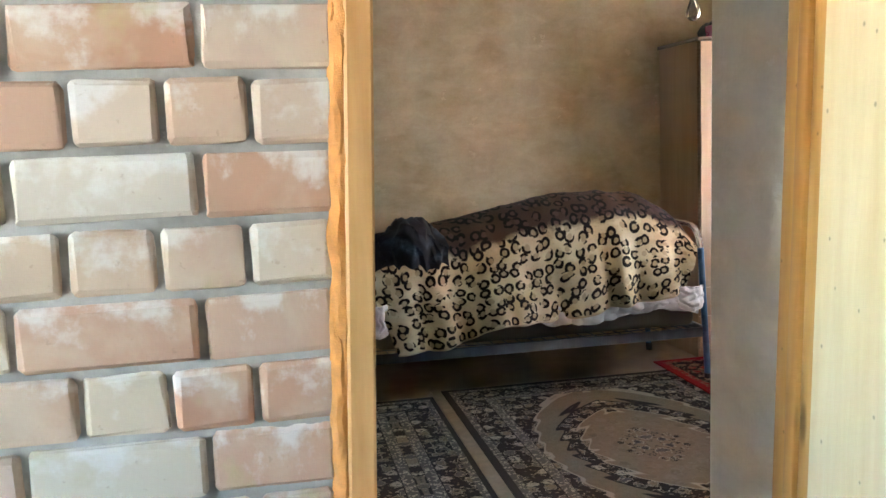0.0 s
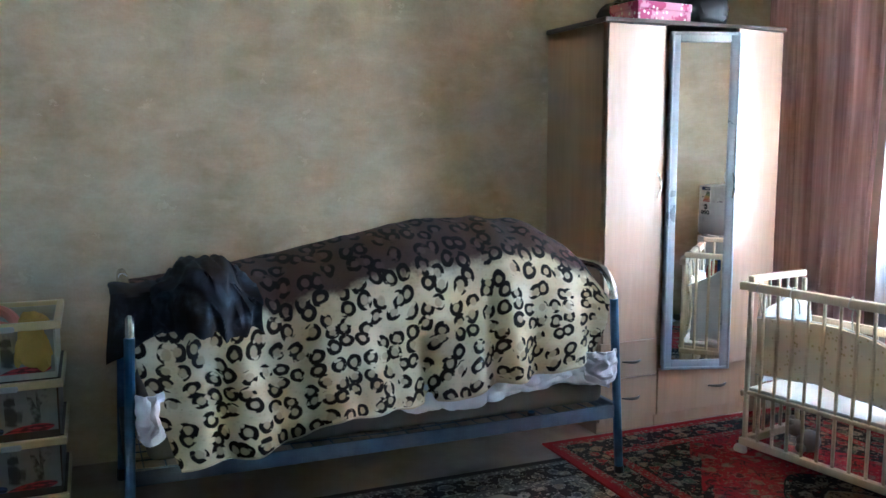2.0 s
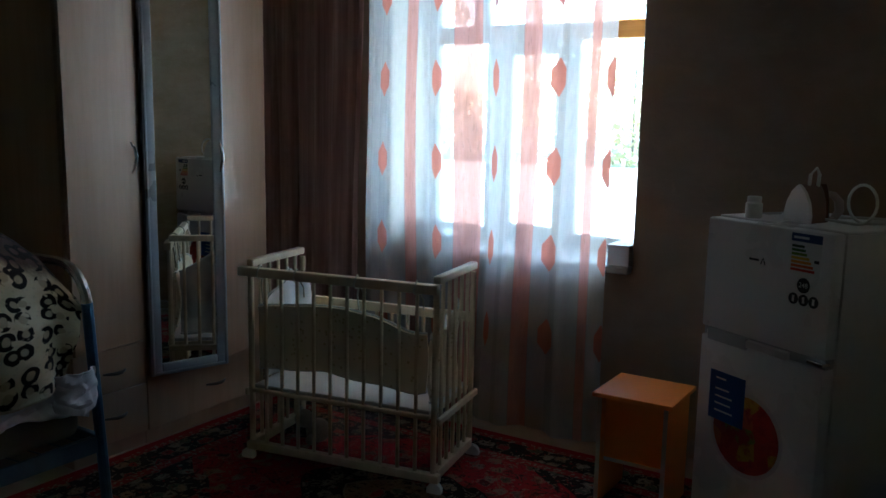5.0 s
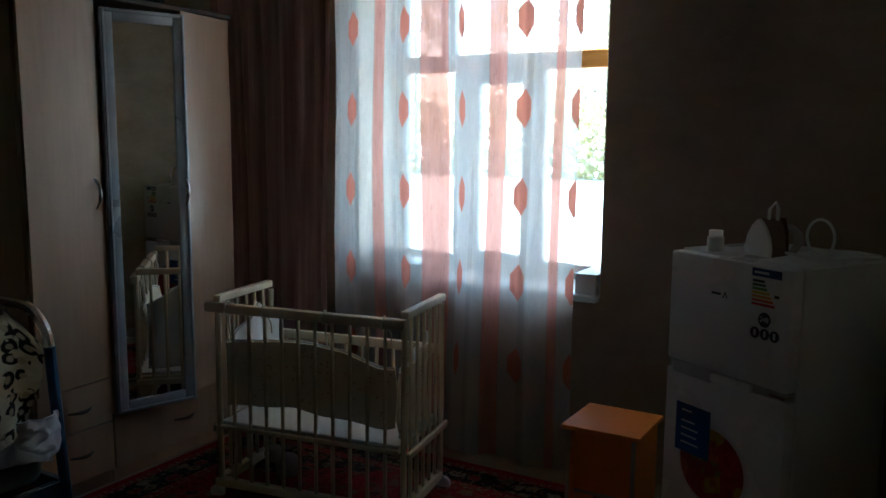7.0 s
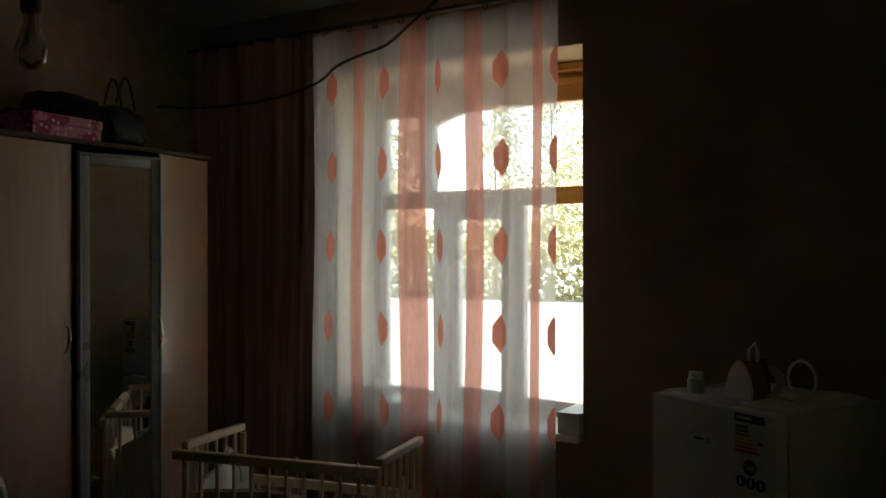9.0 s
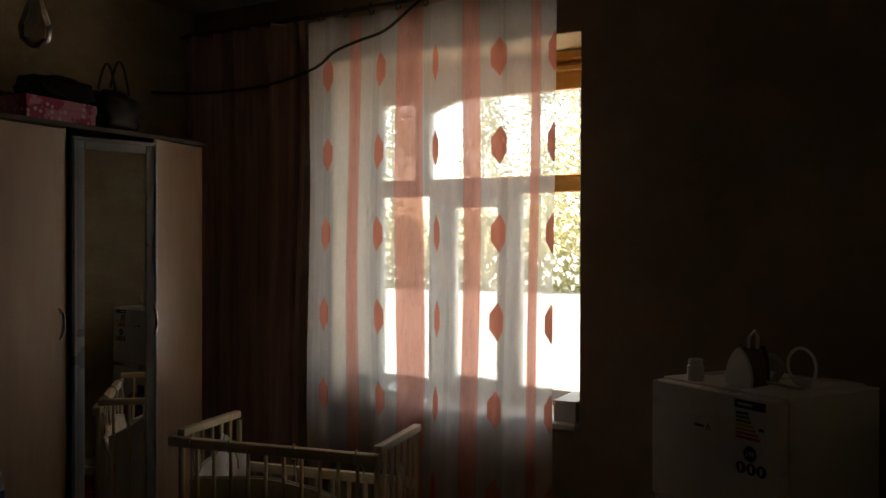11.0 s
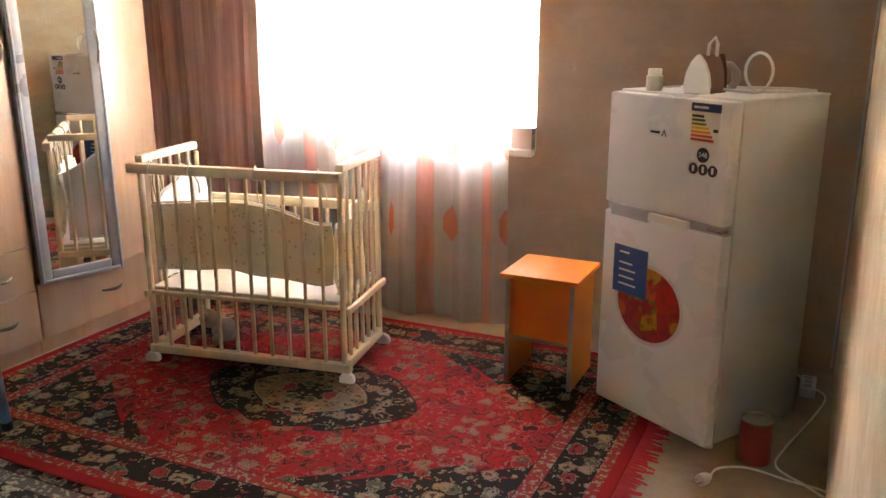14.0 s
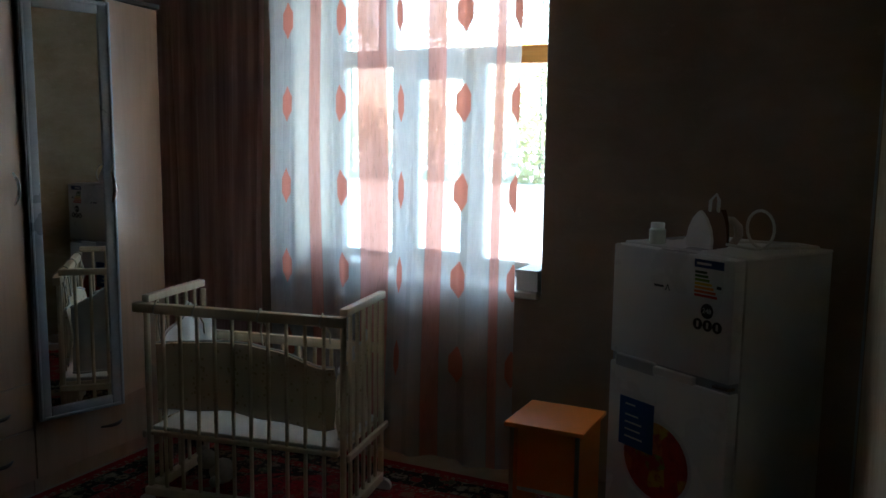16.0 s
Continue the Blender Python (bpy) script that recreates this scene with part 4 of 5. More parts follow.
for y in (0.36, 0.19, -0.08, -0.33):
    bm = bmesh.new()
    loop = [(-0.004 + 0.024 * math.cos(a), y + 0.004 * math.sin(2 * a), 0.81 + 0.026 * math.sin(a)) for a in [2 * math.pi * k / 12 for k in range(12)]]
    add_tube(bm, loop, 0.0035, 5, True)
    add_tube(bm, [(0.012, y, 0.795), (0.02, y + 0.012, 0.75), (0.024, y + 0.006, 0.69)], 0.004, 5)
    add_tube(bm, [(0.012, y, 0.795), (0.022, y - 0.016, 0.76), (0.02, y - 0.02, 0.72)], 0.004, 5)
    solo("ribbon_tie", bm, plain("cream_ribbon", (0.62, 0.58, 0.46), 0.9), CR, "cream ribbon tied round the cot rail", "ribbon", "ribbons on the cot")


# ---- stool ----
def stool():
    s = thing("stool", pose(4.10, 2.765, 0), "bright orange laminate stool with grey edges", "stool")
    part("seat", box(0, 0.30, 0, 0.30, 0.434, 0.451, 0.002), M_ORANGE, s)
    for y in (0.018, 0.266):
        d = part("side_panel", box(0.018, 0.285, y, y + 0.016, 0.0, 0.434, 0.001), M_ORANGE, s)
        part("edge_band", box(0.0155, 0.0175, y, y + 0.016, 0.0, 0.434), M_EDGEGREY, d, "grey edge band")
    part("apron", box(0.06, 0.076, 0.034, 0.266, 0.19, 0.434), M_ORANGE, s)
    part("apron_edge", box(0.06, 0.076, 0.034, 0.266, 0.175, 0.1895), M_EDGEGREY, s, "grey edge band")
    return s


stool()


# ---- refrigerator ----
FR = pose(3.88, 2.268, 0, 0, 0, math.degrees(math.atan2(0.425, 0.257)))  # local x along the front towards its far end, -y out of the door


def fridge():
    f = thing("refrigerator", FR, "white two-door refrigerator standing askew in the corner", "refrigerator")
    W, D, H = 0.497, 0.477, 1.127
    # local frame: front face at y = 0, body behind it at negative y
    part("body", box(0, W, -D, -0.055, 0.02, H - 0.004, 0.006, 2), M_WHITESIDE, f)
    part("top_cover", box(-0.001, W + 0.001, -D, -0.052, H - 0.004, H + 0.006, 0.003), M_WHITEGLOSS, f)
    part("door", box(0, W, -0.05, 0, 0.022, 0.724, 0.008, 2), M_WHITEGLOSS, f)
    part("freezer_door", box(0, W, -0.05, 0, 0.753, H, 0.008, 2), M_WHITEGLOSS, f)
    part("handle_trim", box(0.004, W - 0.004, -0.048, -0.012, 0.724, 0.753), M_GREYPLASTIC, f, "grey handle recess")
    part("handle_lip", box(0.13, W - 0.03, -0.012, 0.006, 0.721, 0.747, 0.003), M_WHITEPLASTIC, f)
    part("handle_lip", box(0.29, W - 0.035, -0.012, 0.008, 0.713, 0.756, 0.004), M_GREYPLASTIC, f, "grey plastic handle")
    part("hinge", box(0.0, 0.06, -0.03, 0.003, 0.733, 0.744, 0.002), M_CHROME, f)
    for x in (0.03, W - 0.03):
        for y in (-0.06, -D + 0.05):
            part("foot", tube([(x, y, 0), (x, y, 0.035)], [0.018, 0.014], 10), M_WHITEPLASTIC, f)
    return f


# ---- soft hangings ----
def sheer_at(u, v):
    y = 3.255 + 1.30 * u
    z = 0.015 + 2.655 * v
    f = 0.030 * math.sin(y * 19.5 + 0.8) + 0.012 * math.sin(y * 47)
    f *= 0.55 + 0.45 * (1 - v)
    y2 = y + (0.012 * math.sin(z * 2.1 + u * 5) + 0.01) * (1 - v)
    return (4.665 + f + 0.01 * math.sin(z * 3 + u * 9), y2, z)


solo("sheer_curtain", sheet(180, 50, sheer_at, 0.0, lambda u, v: (3.255 + 1.30 * u, 0.015 + 2.655 * v)), M_SHEER, I, "white voile curtain with salmon stripes and oval motifs", "curtain")


def drape_at(u, v):
    y = 4.545 + 0.815 * u
    z = 0.02 + 2.65 * v
    f = 0.042 * math.sin(y * 44 + 1.5 * math.sin(y * 9)) + 0.015 * math.sin(y * 97)
    return (4.64 + f * (0.7 + 0.3 * v), y + 0.02 * math.sin(z * 2 + u * 4), z)


drape = thing("drape", I, "heavy dusky-pink drape gathered beside the wardrobe", "curtain")
part("drape_cloth", sheet(160, 24, drape_at, 0.003), M_DRAPE, drape)


def tape_at(u, v):
    x, y, z = drape_at(u, 0.965 + 0.035 * v)
    return (x - 0.006, y, z)


part("heading_tape", sheet(160, 2, tape_at, 0.003), M_DRAPE, drape)
rod = thing("curtain_rod", pose(4.67, 3.2, 2.70), "dark metal curtain rod with rings", "curtain rod")
part("rod", tube([(0, -0.04, 0), (0, 2.22, 0)], 0.011, 10), M_DARKMETAL, rod)
for k in range(15):
    y = 0.09 + k * 0.148
    part("ring", tube([(0.022 * math.cos(a), y, -0.008 + 0.024 * math.sin(a)) for a in [2 * math.pi * j / 14 for j in range(14)]], 0.0035, 5, True), M_DARKMETAL, rod)
for y in (0.0, 2.15):
    part("bracket", box(-0.008, 0.128, y - 0.008, y + 0.008, -0.008, 0.012), M_DARKMETAL, rod)

# ---- rugs ----
RED = carpet_mat("red_persian_weave", 0.83, 1.20, (0.35, 0.018, 0.026), (0.24, 0.15, 0.09), (0.022, 0.018, 0.017), (0.29, 0.235, 0.17), ((0.27, 0.035, 0.032), (0.30, 0.20, 0.12), (0.09, 0.11, 0.07)), (0.30, 0.014, 0.02), 0.26, 0.40, 1.0, 1.30, 0.66)
GREY = carpet_mat("grey_persian_weave", 0.80, 1.15, (0.27, 0.215, 0.155), (0.27, 0.215, 0.155), (0.032, 0.028, 0.026), (0.47, 0.42, 0.34), ((0.15, 0.135, 0.12), (0.27, 0.22, 0.16), (0.10, 0.095, 0.095)), (0.05, 0.045, 0.04), 0.38, 0.66, 0.16, 1.0, 0.84, 0.42, 0.8, (0.52, 0.92))
RUN = carpet_mat("grey_runner_weave", 0.29, 0.80, (0.22, 0.2, 0.17), (0.25, 0.22, 0.18), (0.03, 0.032, 0.036), (0.46, 0.44, 0.38), ((0.13, 0.13, 0.13), (0.22, 0.2, 0.16), (0.08, 0.085, 0.1)), (0.05, 0.05, 0.05), 0.12, 0.3)
solo("rug", box(-0.80, 0.80, -1.15, 1.15, 0, 0.009, 0.003), GREY, pose(2.252, 3.54, 0.0), "dark grey and beige floral carpet beside the bed", "rug")
solo("rug", box(-0.28, 0.28, -0.80, 0.80, 0, 0.008, 0.003), RUN, pose(1.108, 3.80, 0.0), "narrow grey floral runner beside the bed", "rug")
solo("carpet_edging", box(-0.03, 0.03, -1.15, 1.15, 0, 0.011, 0.003), plain("beige_binding", (0.33, 0.28, 0.20), 0.9, 0, 0.2, 20, 0.4), pose(1.42, 3.54, 0.0), "beige bound edge strip between the two grey carpets", "carpet edging")
solo("red_rug", box(-0.83, 0.83, -1.20, 1.20, 0, 0.010, 0.003), RED, pose(3.71, 3.665, 0.0095), "red Persian-style carpet with dark floral borders", "rug")
fridge()


# ---- things on the wardrobe ----
gp = Nodes("pink_dotted_card")
pv = gp.voro(34.0, None, "F1", 0.6)
pb = gp.noise(9.0)
M_GIFT = gp.done(gp.mix(gp.step(pv[0], 0.30, 0.24), gp.mix(gp.step(pb, 0.5, 0.54), (0.42, 0.02, 0.13), (0.62, 0.22, 0.36)), (0.75, 0.55, 0.6)), 0.5)
gift = thing("gift_box", pose(3.41, 4.93, 2.0575, 0, 0, 3), "pink dotted cardboard gift box on the wardrobe", "gift box")
part("box_body", box(0.004, 0.336, 0.004, 0.226, 0, 0.062, 0.002), M_GIFT, gift)
part("lid", box(0, 0.34, 0, 0.23, 0.056, 0.095, 0.003), M_GIFT, gift, "deeper pink dotted lid")


def bag_mesh(w, d, h, seed):
    bm = bmesh.new()
    bmesh.ops.create_icosphere(bm, subdivisions=4, radius=1.0)
    for v in bm.verts:
        p = v.co.copy()
        s = 1 - 0.25 * max(0, p.z)
        k = 1 + 0.22 * noise.noise(p * 2.1 + Vector((seed, 0, 0))) + 0.08 * noise.noise(p * 6 + Vector((0, seed, 0)))
        q = Vector((math.copysign(abs(p.x) ** 0.6, p.x) * w / 2 * s, math.copysign(abs(p.y) ** 0.6, p.y) * d / 2 * s, math.copysign(abs(p.z) ** 0.7, p.z) * h / 2)) * k
        q.z = max(q.z, -h / 2)
        v.co = q + Vector((0, 0, h / 2))
    return bm


bag = thing("handbag", pose(3.92, 5.10, 2.0575), "black leather handbag with upright loop straps", "bag")
part("bag_body", bag_mesh(0.30, 0.2, 0.20, 3.0), M_BLACK, bag)
for y in (-0.05, 0.03):
    part("strap", tube([(-0.06 + 0.10 * k / 10, y - 0.05, 0.13 + 0.19 * math.sin(math.pi * (0.12 + 0.8 * k / 10))) for k in range(11)], 0.006, 6), M_DARKMETAL, bag, "dark leather loop strap")
solo("bag", bag_mesh(0.24, 0.2, 0.15, 8.0), M_BLACK, pose(3.57, 5.28, 2.0575), "soft black bag behind the gift box", "bag")
solo("folded_blanket", bag_mesh(0.30, 0.22, 0.11, 5.0), plain("dark_wool", (0.03, 0.025, 0.03), 0.9), pose(3.62, 5.05, 2.153, 0, 0, 6), "dark folded cloth lying on the gift box", "cloth")


# ---- storage boxes ----
def car_print():
    """Blurred street print: grey towers, pale road, a blue and a red patch."""
    g = Nodes("street_print")
    x = g.xyz(g.tc.outputs["Object"])
    v = g.co("Object", (1, 0.01, 1))
    tow = g.voro(34.0, g.co("Object", (1, 0.01, 0.22)))
    c = g.mix(g.step(g.xyz(tow[1])[0], 0.35, 0.5), (0.23, 0.23, 0.19), (0.05, 0.05, 0.04))
    c = g.mix(g.step(g.noise(16.0, v, 4), 0.45, 0.6), c, (0.26, 0.25, 0.21))
    c = g.mix(g.step(x[2], 0.052, 0.036), c, (0.26, 0.24, 0.21))

    def car(cx, w, col, c):
        d = g.m("ADD", g.m("POWER", g.m("DIVIDE", g.m("SUBTRACT", x[0], cx), w), 2.0), g.m("POWER", g.m("DIVIDE", g.m("SUBTRACT", x[2], g.m("MULTIPLY_ADD", g.m("SUBTRACT", x[0], cx), 0.12, 0.028)), 0.020), 2.0))
        k = g.step(g.m("ADD", d, g.m("MULTIPLY", g.noise(30.0, v), 0.5)), 1.25, 1.1)
        shade = g.mix(g.step(g.noise(45.0, g.co("Object", (0.4, 0.01, 2)), 2), 0.5, 0.58), col, tuple(a * 0.25 for a in col))
        return g.mix(k, c, shade)

    c = car(0.085, 0.055, (0.035, 0.06, 0.15), c)
    c = car(0.215, 0.085, (0.40, 0.03, 0.04), c)
    return g.done(c, 0.35)


M_PRINT = car_print()
M_CREAMRIM = plain("cream_plastic", (0.62, 0.52, 0.28), 0.4)
M_BROWNTUB = plain("dark_brown_plastic", (0.045, 0.028, 0.02), 0.45)


def storage_box(z, open_top):
    b = thing("storage_box", pose(0.468, 4.61, z), "open cream-rimmed storage box with a street print, oddments inside" if open_top else "cream-rimmed plastic storage box with a printed street scene", "storage box", "stacked storage boxes")
    W, D, H = 0.315, 0.42, 0.185
    bm = bmesh.new()
    add_box(bm, 0, W, 0.0, D, 0.0, 0.012)
    for a in ((0, W, 0, 0.008), (0, W, D - 0.008, D), (0, 0.008, 0.008, D - 0.008), (W - 0.008, W, 0.008, D - 0.008)):
        add_box(bm, *a, 0.012, H)
    part("tub", bm, M_BROWNTUB if not open_top else plain("clear_grey_plastic", (0.45, 0.43, 0.36), 0.3), b)
    part("print_panel", box(0.006, W - 0.006, -0.003, -0.0004, 0.022, H - 0.012, 0.001), M_PRINT, b, "printed street scene panel")
    bm = bmesh.new()
    add_box(bm, -0.02, W + 0.02, -0.016, 0.004, H - 0.010, H + 0.018, 0.003)
    add_box(bm, -0.02, W + 0.02, D - 0.004, D + 0.016, H - 0.010, H + 0.018, 0.003)
    add_box(bm, -0.02, 0.004, 0.004, D - 0.004, H - 0.010, H + 0.018, 0.003)
    add_box(bm, W - 0.004, W + 0.02, 0.004, D - 0.004, H - 0.010, H + 0.018, 0.003)
    part("rim", bm, M_CREAMRIM, b, "cream plastic rim")
    part("badge", box(W / 2 - 0.032, W / 2 + 0.032, -0.019, -0.0165, H - 0.012, H + 0.008, 0.004), M_GREYPLASTIC, b, "small oval badge")
    if not open_top:
        part("lid", box(-0.01, W + 0.01, 0.005, D - 0.005, H + 0.0185, H + 0.0235), M_BROWNTUB, b, "dark brown lid")
    return b


for k in range(4):
    storage_box(0.012 + 0.2095 * k, k == 3)
solo("toy_ring", tube([(0.055 * math.cos(a), 0.09 * math.sin(a), 0.01 * math.sin(2 * a)) for a in [2 * math.pi * k / 18 for k in range(18)]], 0.02, 8, True), plain("coral_plastic", (0.60, 0.20, 0.15), 0.5), pose(0.59, 4.78, 0.825, 12, 0, 30), "coral plastic ring lying in the open box", "toy")
solo("yellow_pouch", bag_mesh(0.13, 0.2, 0.2, 2.0), plain("mustard_cloth", (0.42, 0.28, 0.06), 0.8), pose(0.71, 4.68, 0.654), "mustard cloth pouch in the open box", "pouch")


# ---- cooking stove ----
M_STOVETOP = plain("sooty_iron", (0.17, 0.175, 0.175), 0.45, 0.6, 0.35, 9, 0.2)
M_STOVEBODY = plain("grey_blue_enamel", (0.26, 0.33, 0.40), 0.4, 0.2, 0.25, 7)
M_STOVESIDE = plain("galvanised_sheet", (0.50, 0.53, 0.55), 0.4, 0.5, 0.25, 6)
stove = thing("stove", pose(0.06, 2.68, 0), "low iron cooking range built into the wall recess", "stove")
part("body", box(0.02, 0.462, 0.016, 0.95, 0.0, 0.865, 0.004), M_STOVESIDE, stove, "dull galvanised casing")
part("hob", box(0.0, 0.478, 0.0, 0.966, 0.865, 0.884, 0.004), M_STOVETOP, stove, "sooty iron hob plate")
bm = bmesh.new()
add_box(bm, 0.0, 0.484, -0.006, 0.018, 0.852, 0.902, 0.003)
add_box(bm, 0.455, 0.484, 0.018, 0.97, 0.852, 0.902, 0.003)
add_box(bm, 0.0, 0.455, 0.945, 0.97, 0.852, 0.902, 0.003)
part("rim", bm, M_STOVETOP, stove, "raised iron rim")
for y in (0.30, 0.62):
    part("hob_ring", lathe([(0.115, 0.0), (0.115, 0.004), (0.10, 0.006), (0.06, 0.004), (0.055, 0.008), (0.0001, 0.008)], 28, (0.22, y, 0.884)), M_STOVETOP, stove)
d = part("oven_door", box(0.462, 0.48, 0.10, 0.52, 0.30, 0.76, 0.006, 2), M_STOVEBODY, stove, "blue-grey enamel oven door")
part("latch", tube([(0.482, 0.46, 0.50), (0.515, 0.46, 0.50), (0.52, 0.40, 0.50)], 0.008, 8), M_CHROME, d)
d = part("ash_door", box(0.462, 0.478, 0.58, 0.88, 0.42, 0.74, 0.006, 2), M_STOVEBODY, stove, "blue-grey enamel fire door")
part("latch", tube([(0.48, 0.62, 0.58), (0.51, 0.62, 0.58), (0.512, 0.67, 0.58)], 0.008, 8), M_CHROME, d)
for y in (0.02, 0.93):
    part("corner_bar", box(0.455, 0.476, y - 0.012, y + 0.012, 0.0, 0.852, 0.002), M_STOVEBODY, stove)
for y in (3.48, 3.885):
    sd = thing("soot_door", pose(XW, y, 1.533), "round shiny steel soot plug in the limewashed wall", "soot door", "soot doors over the stove")
    bm = lathe([(0.078, 0.0), (0.078, 0.010), (0.066, 0.016), (0.056, 0.008), (0.0001, 0.012)], 28)
    bmesh.ops.rotate(bm, cent=(0, 0, 0), matrix=Matrix.Rotation(radians(90), 3, "Y"), verts=bm.verts)
    part("plate", bm, M_CHROME, sd)
    part("knob", tube([(0.01, 0, 0), (0.03, 0, 0)], [0.012, 0.009], 10), M_CHROME, sd)


# ---- stickers on the refrigerator and things on top of it ----
def flat(name, colour, rough=0.4):
    return plain(name, colour, rough, 0, 0.05)


fr = bpy.data.objects["refrigerator"]
M_NAVY, M_INK, M_PAPER = flat("navy_print", (0.02, 0.05, 0.16)), flat("dark_ink", (0.02, 0.025, 0.04)), flat("white_print", (0.72, 0.72, 0.7))
lab = part("energy_label", box(0.038, 0.15, 0.0, 0.0012, 0.99, 1.118), M_PAPER, fr, "energy label with coloured bars")
part("label_head", box(0.039, 0.149, 0.0012, 0.0018, 1.092, 1.117), M_NAVY, lab, "navy heading strip")
part("heading_bar", box(0.085, 0.140, 0.0018, 0.0022, 1.101, 1.108), M_PAPER, lab)
for k, (c, w) in enumerate((((0.03, 0.06, 0.03), 0.045), ((0.06, 0.14, 0.04), 0.05), ((0.16, 0.25, 0.03), 0.055), ((0.62, 0.42, 0.03), 0.065), ((0.68, 0.28, 0.03), 0.072), ((0.60, 0.12, 0.03), 0.08), ((0.5, 0.04, 0.03), 0.086))):
    z = 1.078 - k * 0.0118
    part("rating_bar", box(0.145 - w, 0.145, 0.0012, 0.0018, z - 0.004, z + 0.004), flat("rating_ink", c), lab)
part("rating_mark", box(0.045, 0.062, 0.0012, 0.0018, 1.034, 1.043), M_INK, lab)


def disc(name, cx, cz, r, mat, parent, y=0.0, rz=None, label=""):
    bm = bmesh.new()
    n = 32
    vs = [bm.verts.new((cx + r * math.cos(2 * math.pi * k / n), y + 0.0012, cz + (rz or r) * math.sin(2 * math.pi * k / n))) for k in range(n)]
    vb = [bm.verts.new((v.co.x, y, v.co.z)) for v in vs]
    bm.faces.new(list(reversed(vs)))
    bm.faces.new(vb)
    for k in range(n):
        bm.faces.new((vs[k], vs[(k + 1) % n], vb[(k + 1) % n], vb[k]))
    bmesh.ops.recalc_face_normals(bm, faces=bm.faces)
    return part(name, bm, mat, parent, label)


def words(text, size, m, mat, parent, name="lettering"):
    cu = bpy.data.curves.new(name, "FONT")
    cu.body, cu.size, cu.align_x, cu.align_y, cu.extrude = text, size, "CENTER", "CENTER", 0.0003
    tmp = bpy.data.objects.new(name, cu)
    me = bpy.data.meshes.new_from_object(tmp)
    bpy.data.objects.remove(tmp)
    me.materials.append(mat)
    ob = new(name, me)
    ob.matrix_basis = m
    ob.parent = parent
    return ob


FACE = Matrix(((-1, 0, 0), (0, 0, 1), (0, 1, 0))).to_4x4()  # upright lettering on the door face
d248 = disc("round_sticker", 0.094, 0.962, 0.023, M_INK, fr, label="round dark sticker")
words("248", 0.022, Matrix.Translation((0.094, 0.0018, 0.962)) @ FACE, M_PAPER, d248)
for x in (0.127, 0.090, 0.054):
    s = disc("round_sticker", x, 0.918, 0.0175, M_INK, fr, label="round dark pictogram sticker")
    part("pictogram", box(x - 0.004, x + 0.004, 0.0012, 0.0018, 0.909, 0.928), M_PAPER, s)
bm = bmesh.new()
add_box(bm, 0.270, 0.308, 0.0, 0.0014, 1.009, 1.016)
add_tube(bm, [(0.260, 0.001, 1.002), (0.252, 0.001, 1.021), (0.244, 0.001, 1.002)], 0.002, 5)
part("maker_badge", bm, M_INK, fr, "small dark maker's badge")
gf = Nodes("fruit_photo")
fv = gf.voro(17.0)
M_FRUIT = gf.done(gf.mix(gf.step(gf.noise(20.0), 0.45, 0.6), gf.ramp(gf.xyz(fv[1])[0], [(0, (0.50, 0.03, 0.02)), (0.35, (0.55, 0.30, 0.02)), (0.55, (0.45, 0.05, 0.03)), (0.72, (0.20, 0.28, 0.03)), (0.86, (0.6, 0.12, 0.03))], True), (0.36, 0.02, 0.02)), 0.3)
rim = disc("fruit_sticker", 0.272, 0.432, 0.152, flat("pale_ring_print", (0.62, 0.60, 0.62)), fr, 0.0, 0.142, "large round sticker with fruit photo and pale rim")
disc("fruit_photo", 0.272, 0.432, 0.138, M_FRUIT, rim, 0.0012, 0.128)
blue = part("promo_sticker", box(0.282, 0.437, 0.0026, 0.0036, 0.447, 0.615, 0.0004), flat("blue_print", (0.015, 0.08, 0.30)), fr, "blue leaflet sticker with white lines")
for k, w in enumerate((0.045, 0.06, 0.075, 0.07, 0.08)):
    z = (0.592, 0.555, 0.53, 0.505, 0.48)[k]
    part("text_bar", box(0.41 - w, 0.41, 0.0036, 0.0041, z - 0.003, z + 0.003), M_PAPER, blue)
ZT = 1.133


def fpoint(x, y, z):
    return FR @ Vector((x, y, z))


jar = thing("jar", FR @ pose(0.375, -0.075, ZT), "small milky plastic pill jar with white screw cap", "jar")
part("jar_body", lathe([(0.024, 0), (0.027, 0.004), (0.027, 0.048), (0.020, 0.054)], 24), plain("milky_plastic", (0.62, 0.64, 0.56), 0.4), jar)
part("lid", lathe([(0.0225, 0.054), (0.023, 0.068), (0.021, 0.071)], 24), M_WHITEPLASTIC, jar, "white screw cap")


IRON_TURN = -38.0 - math.degrees(FR.to_euler().z)


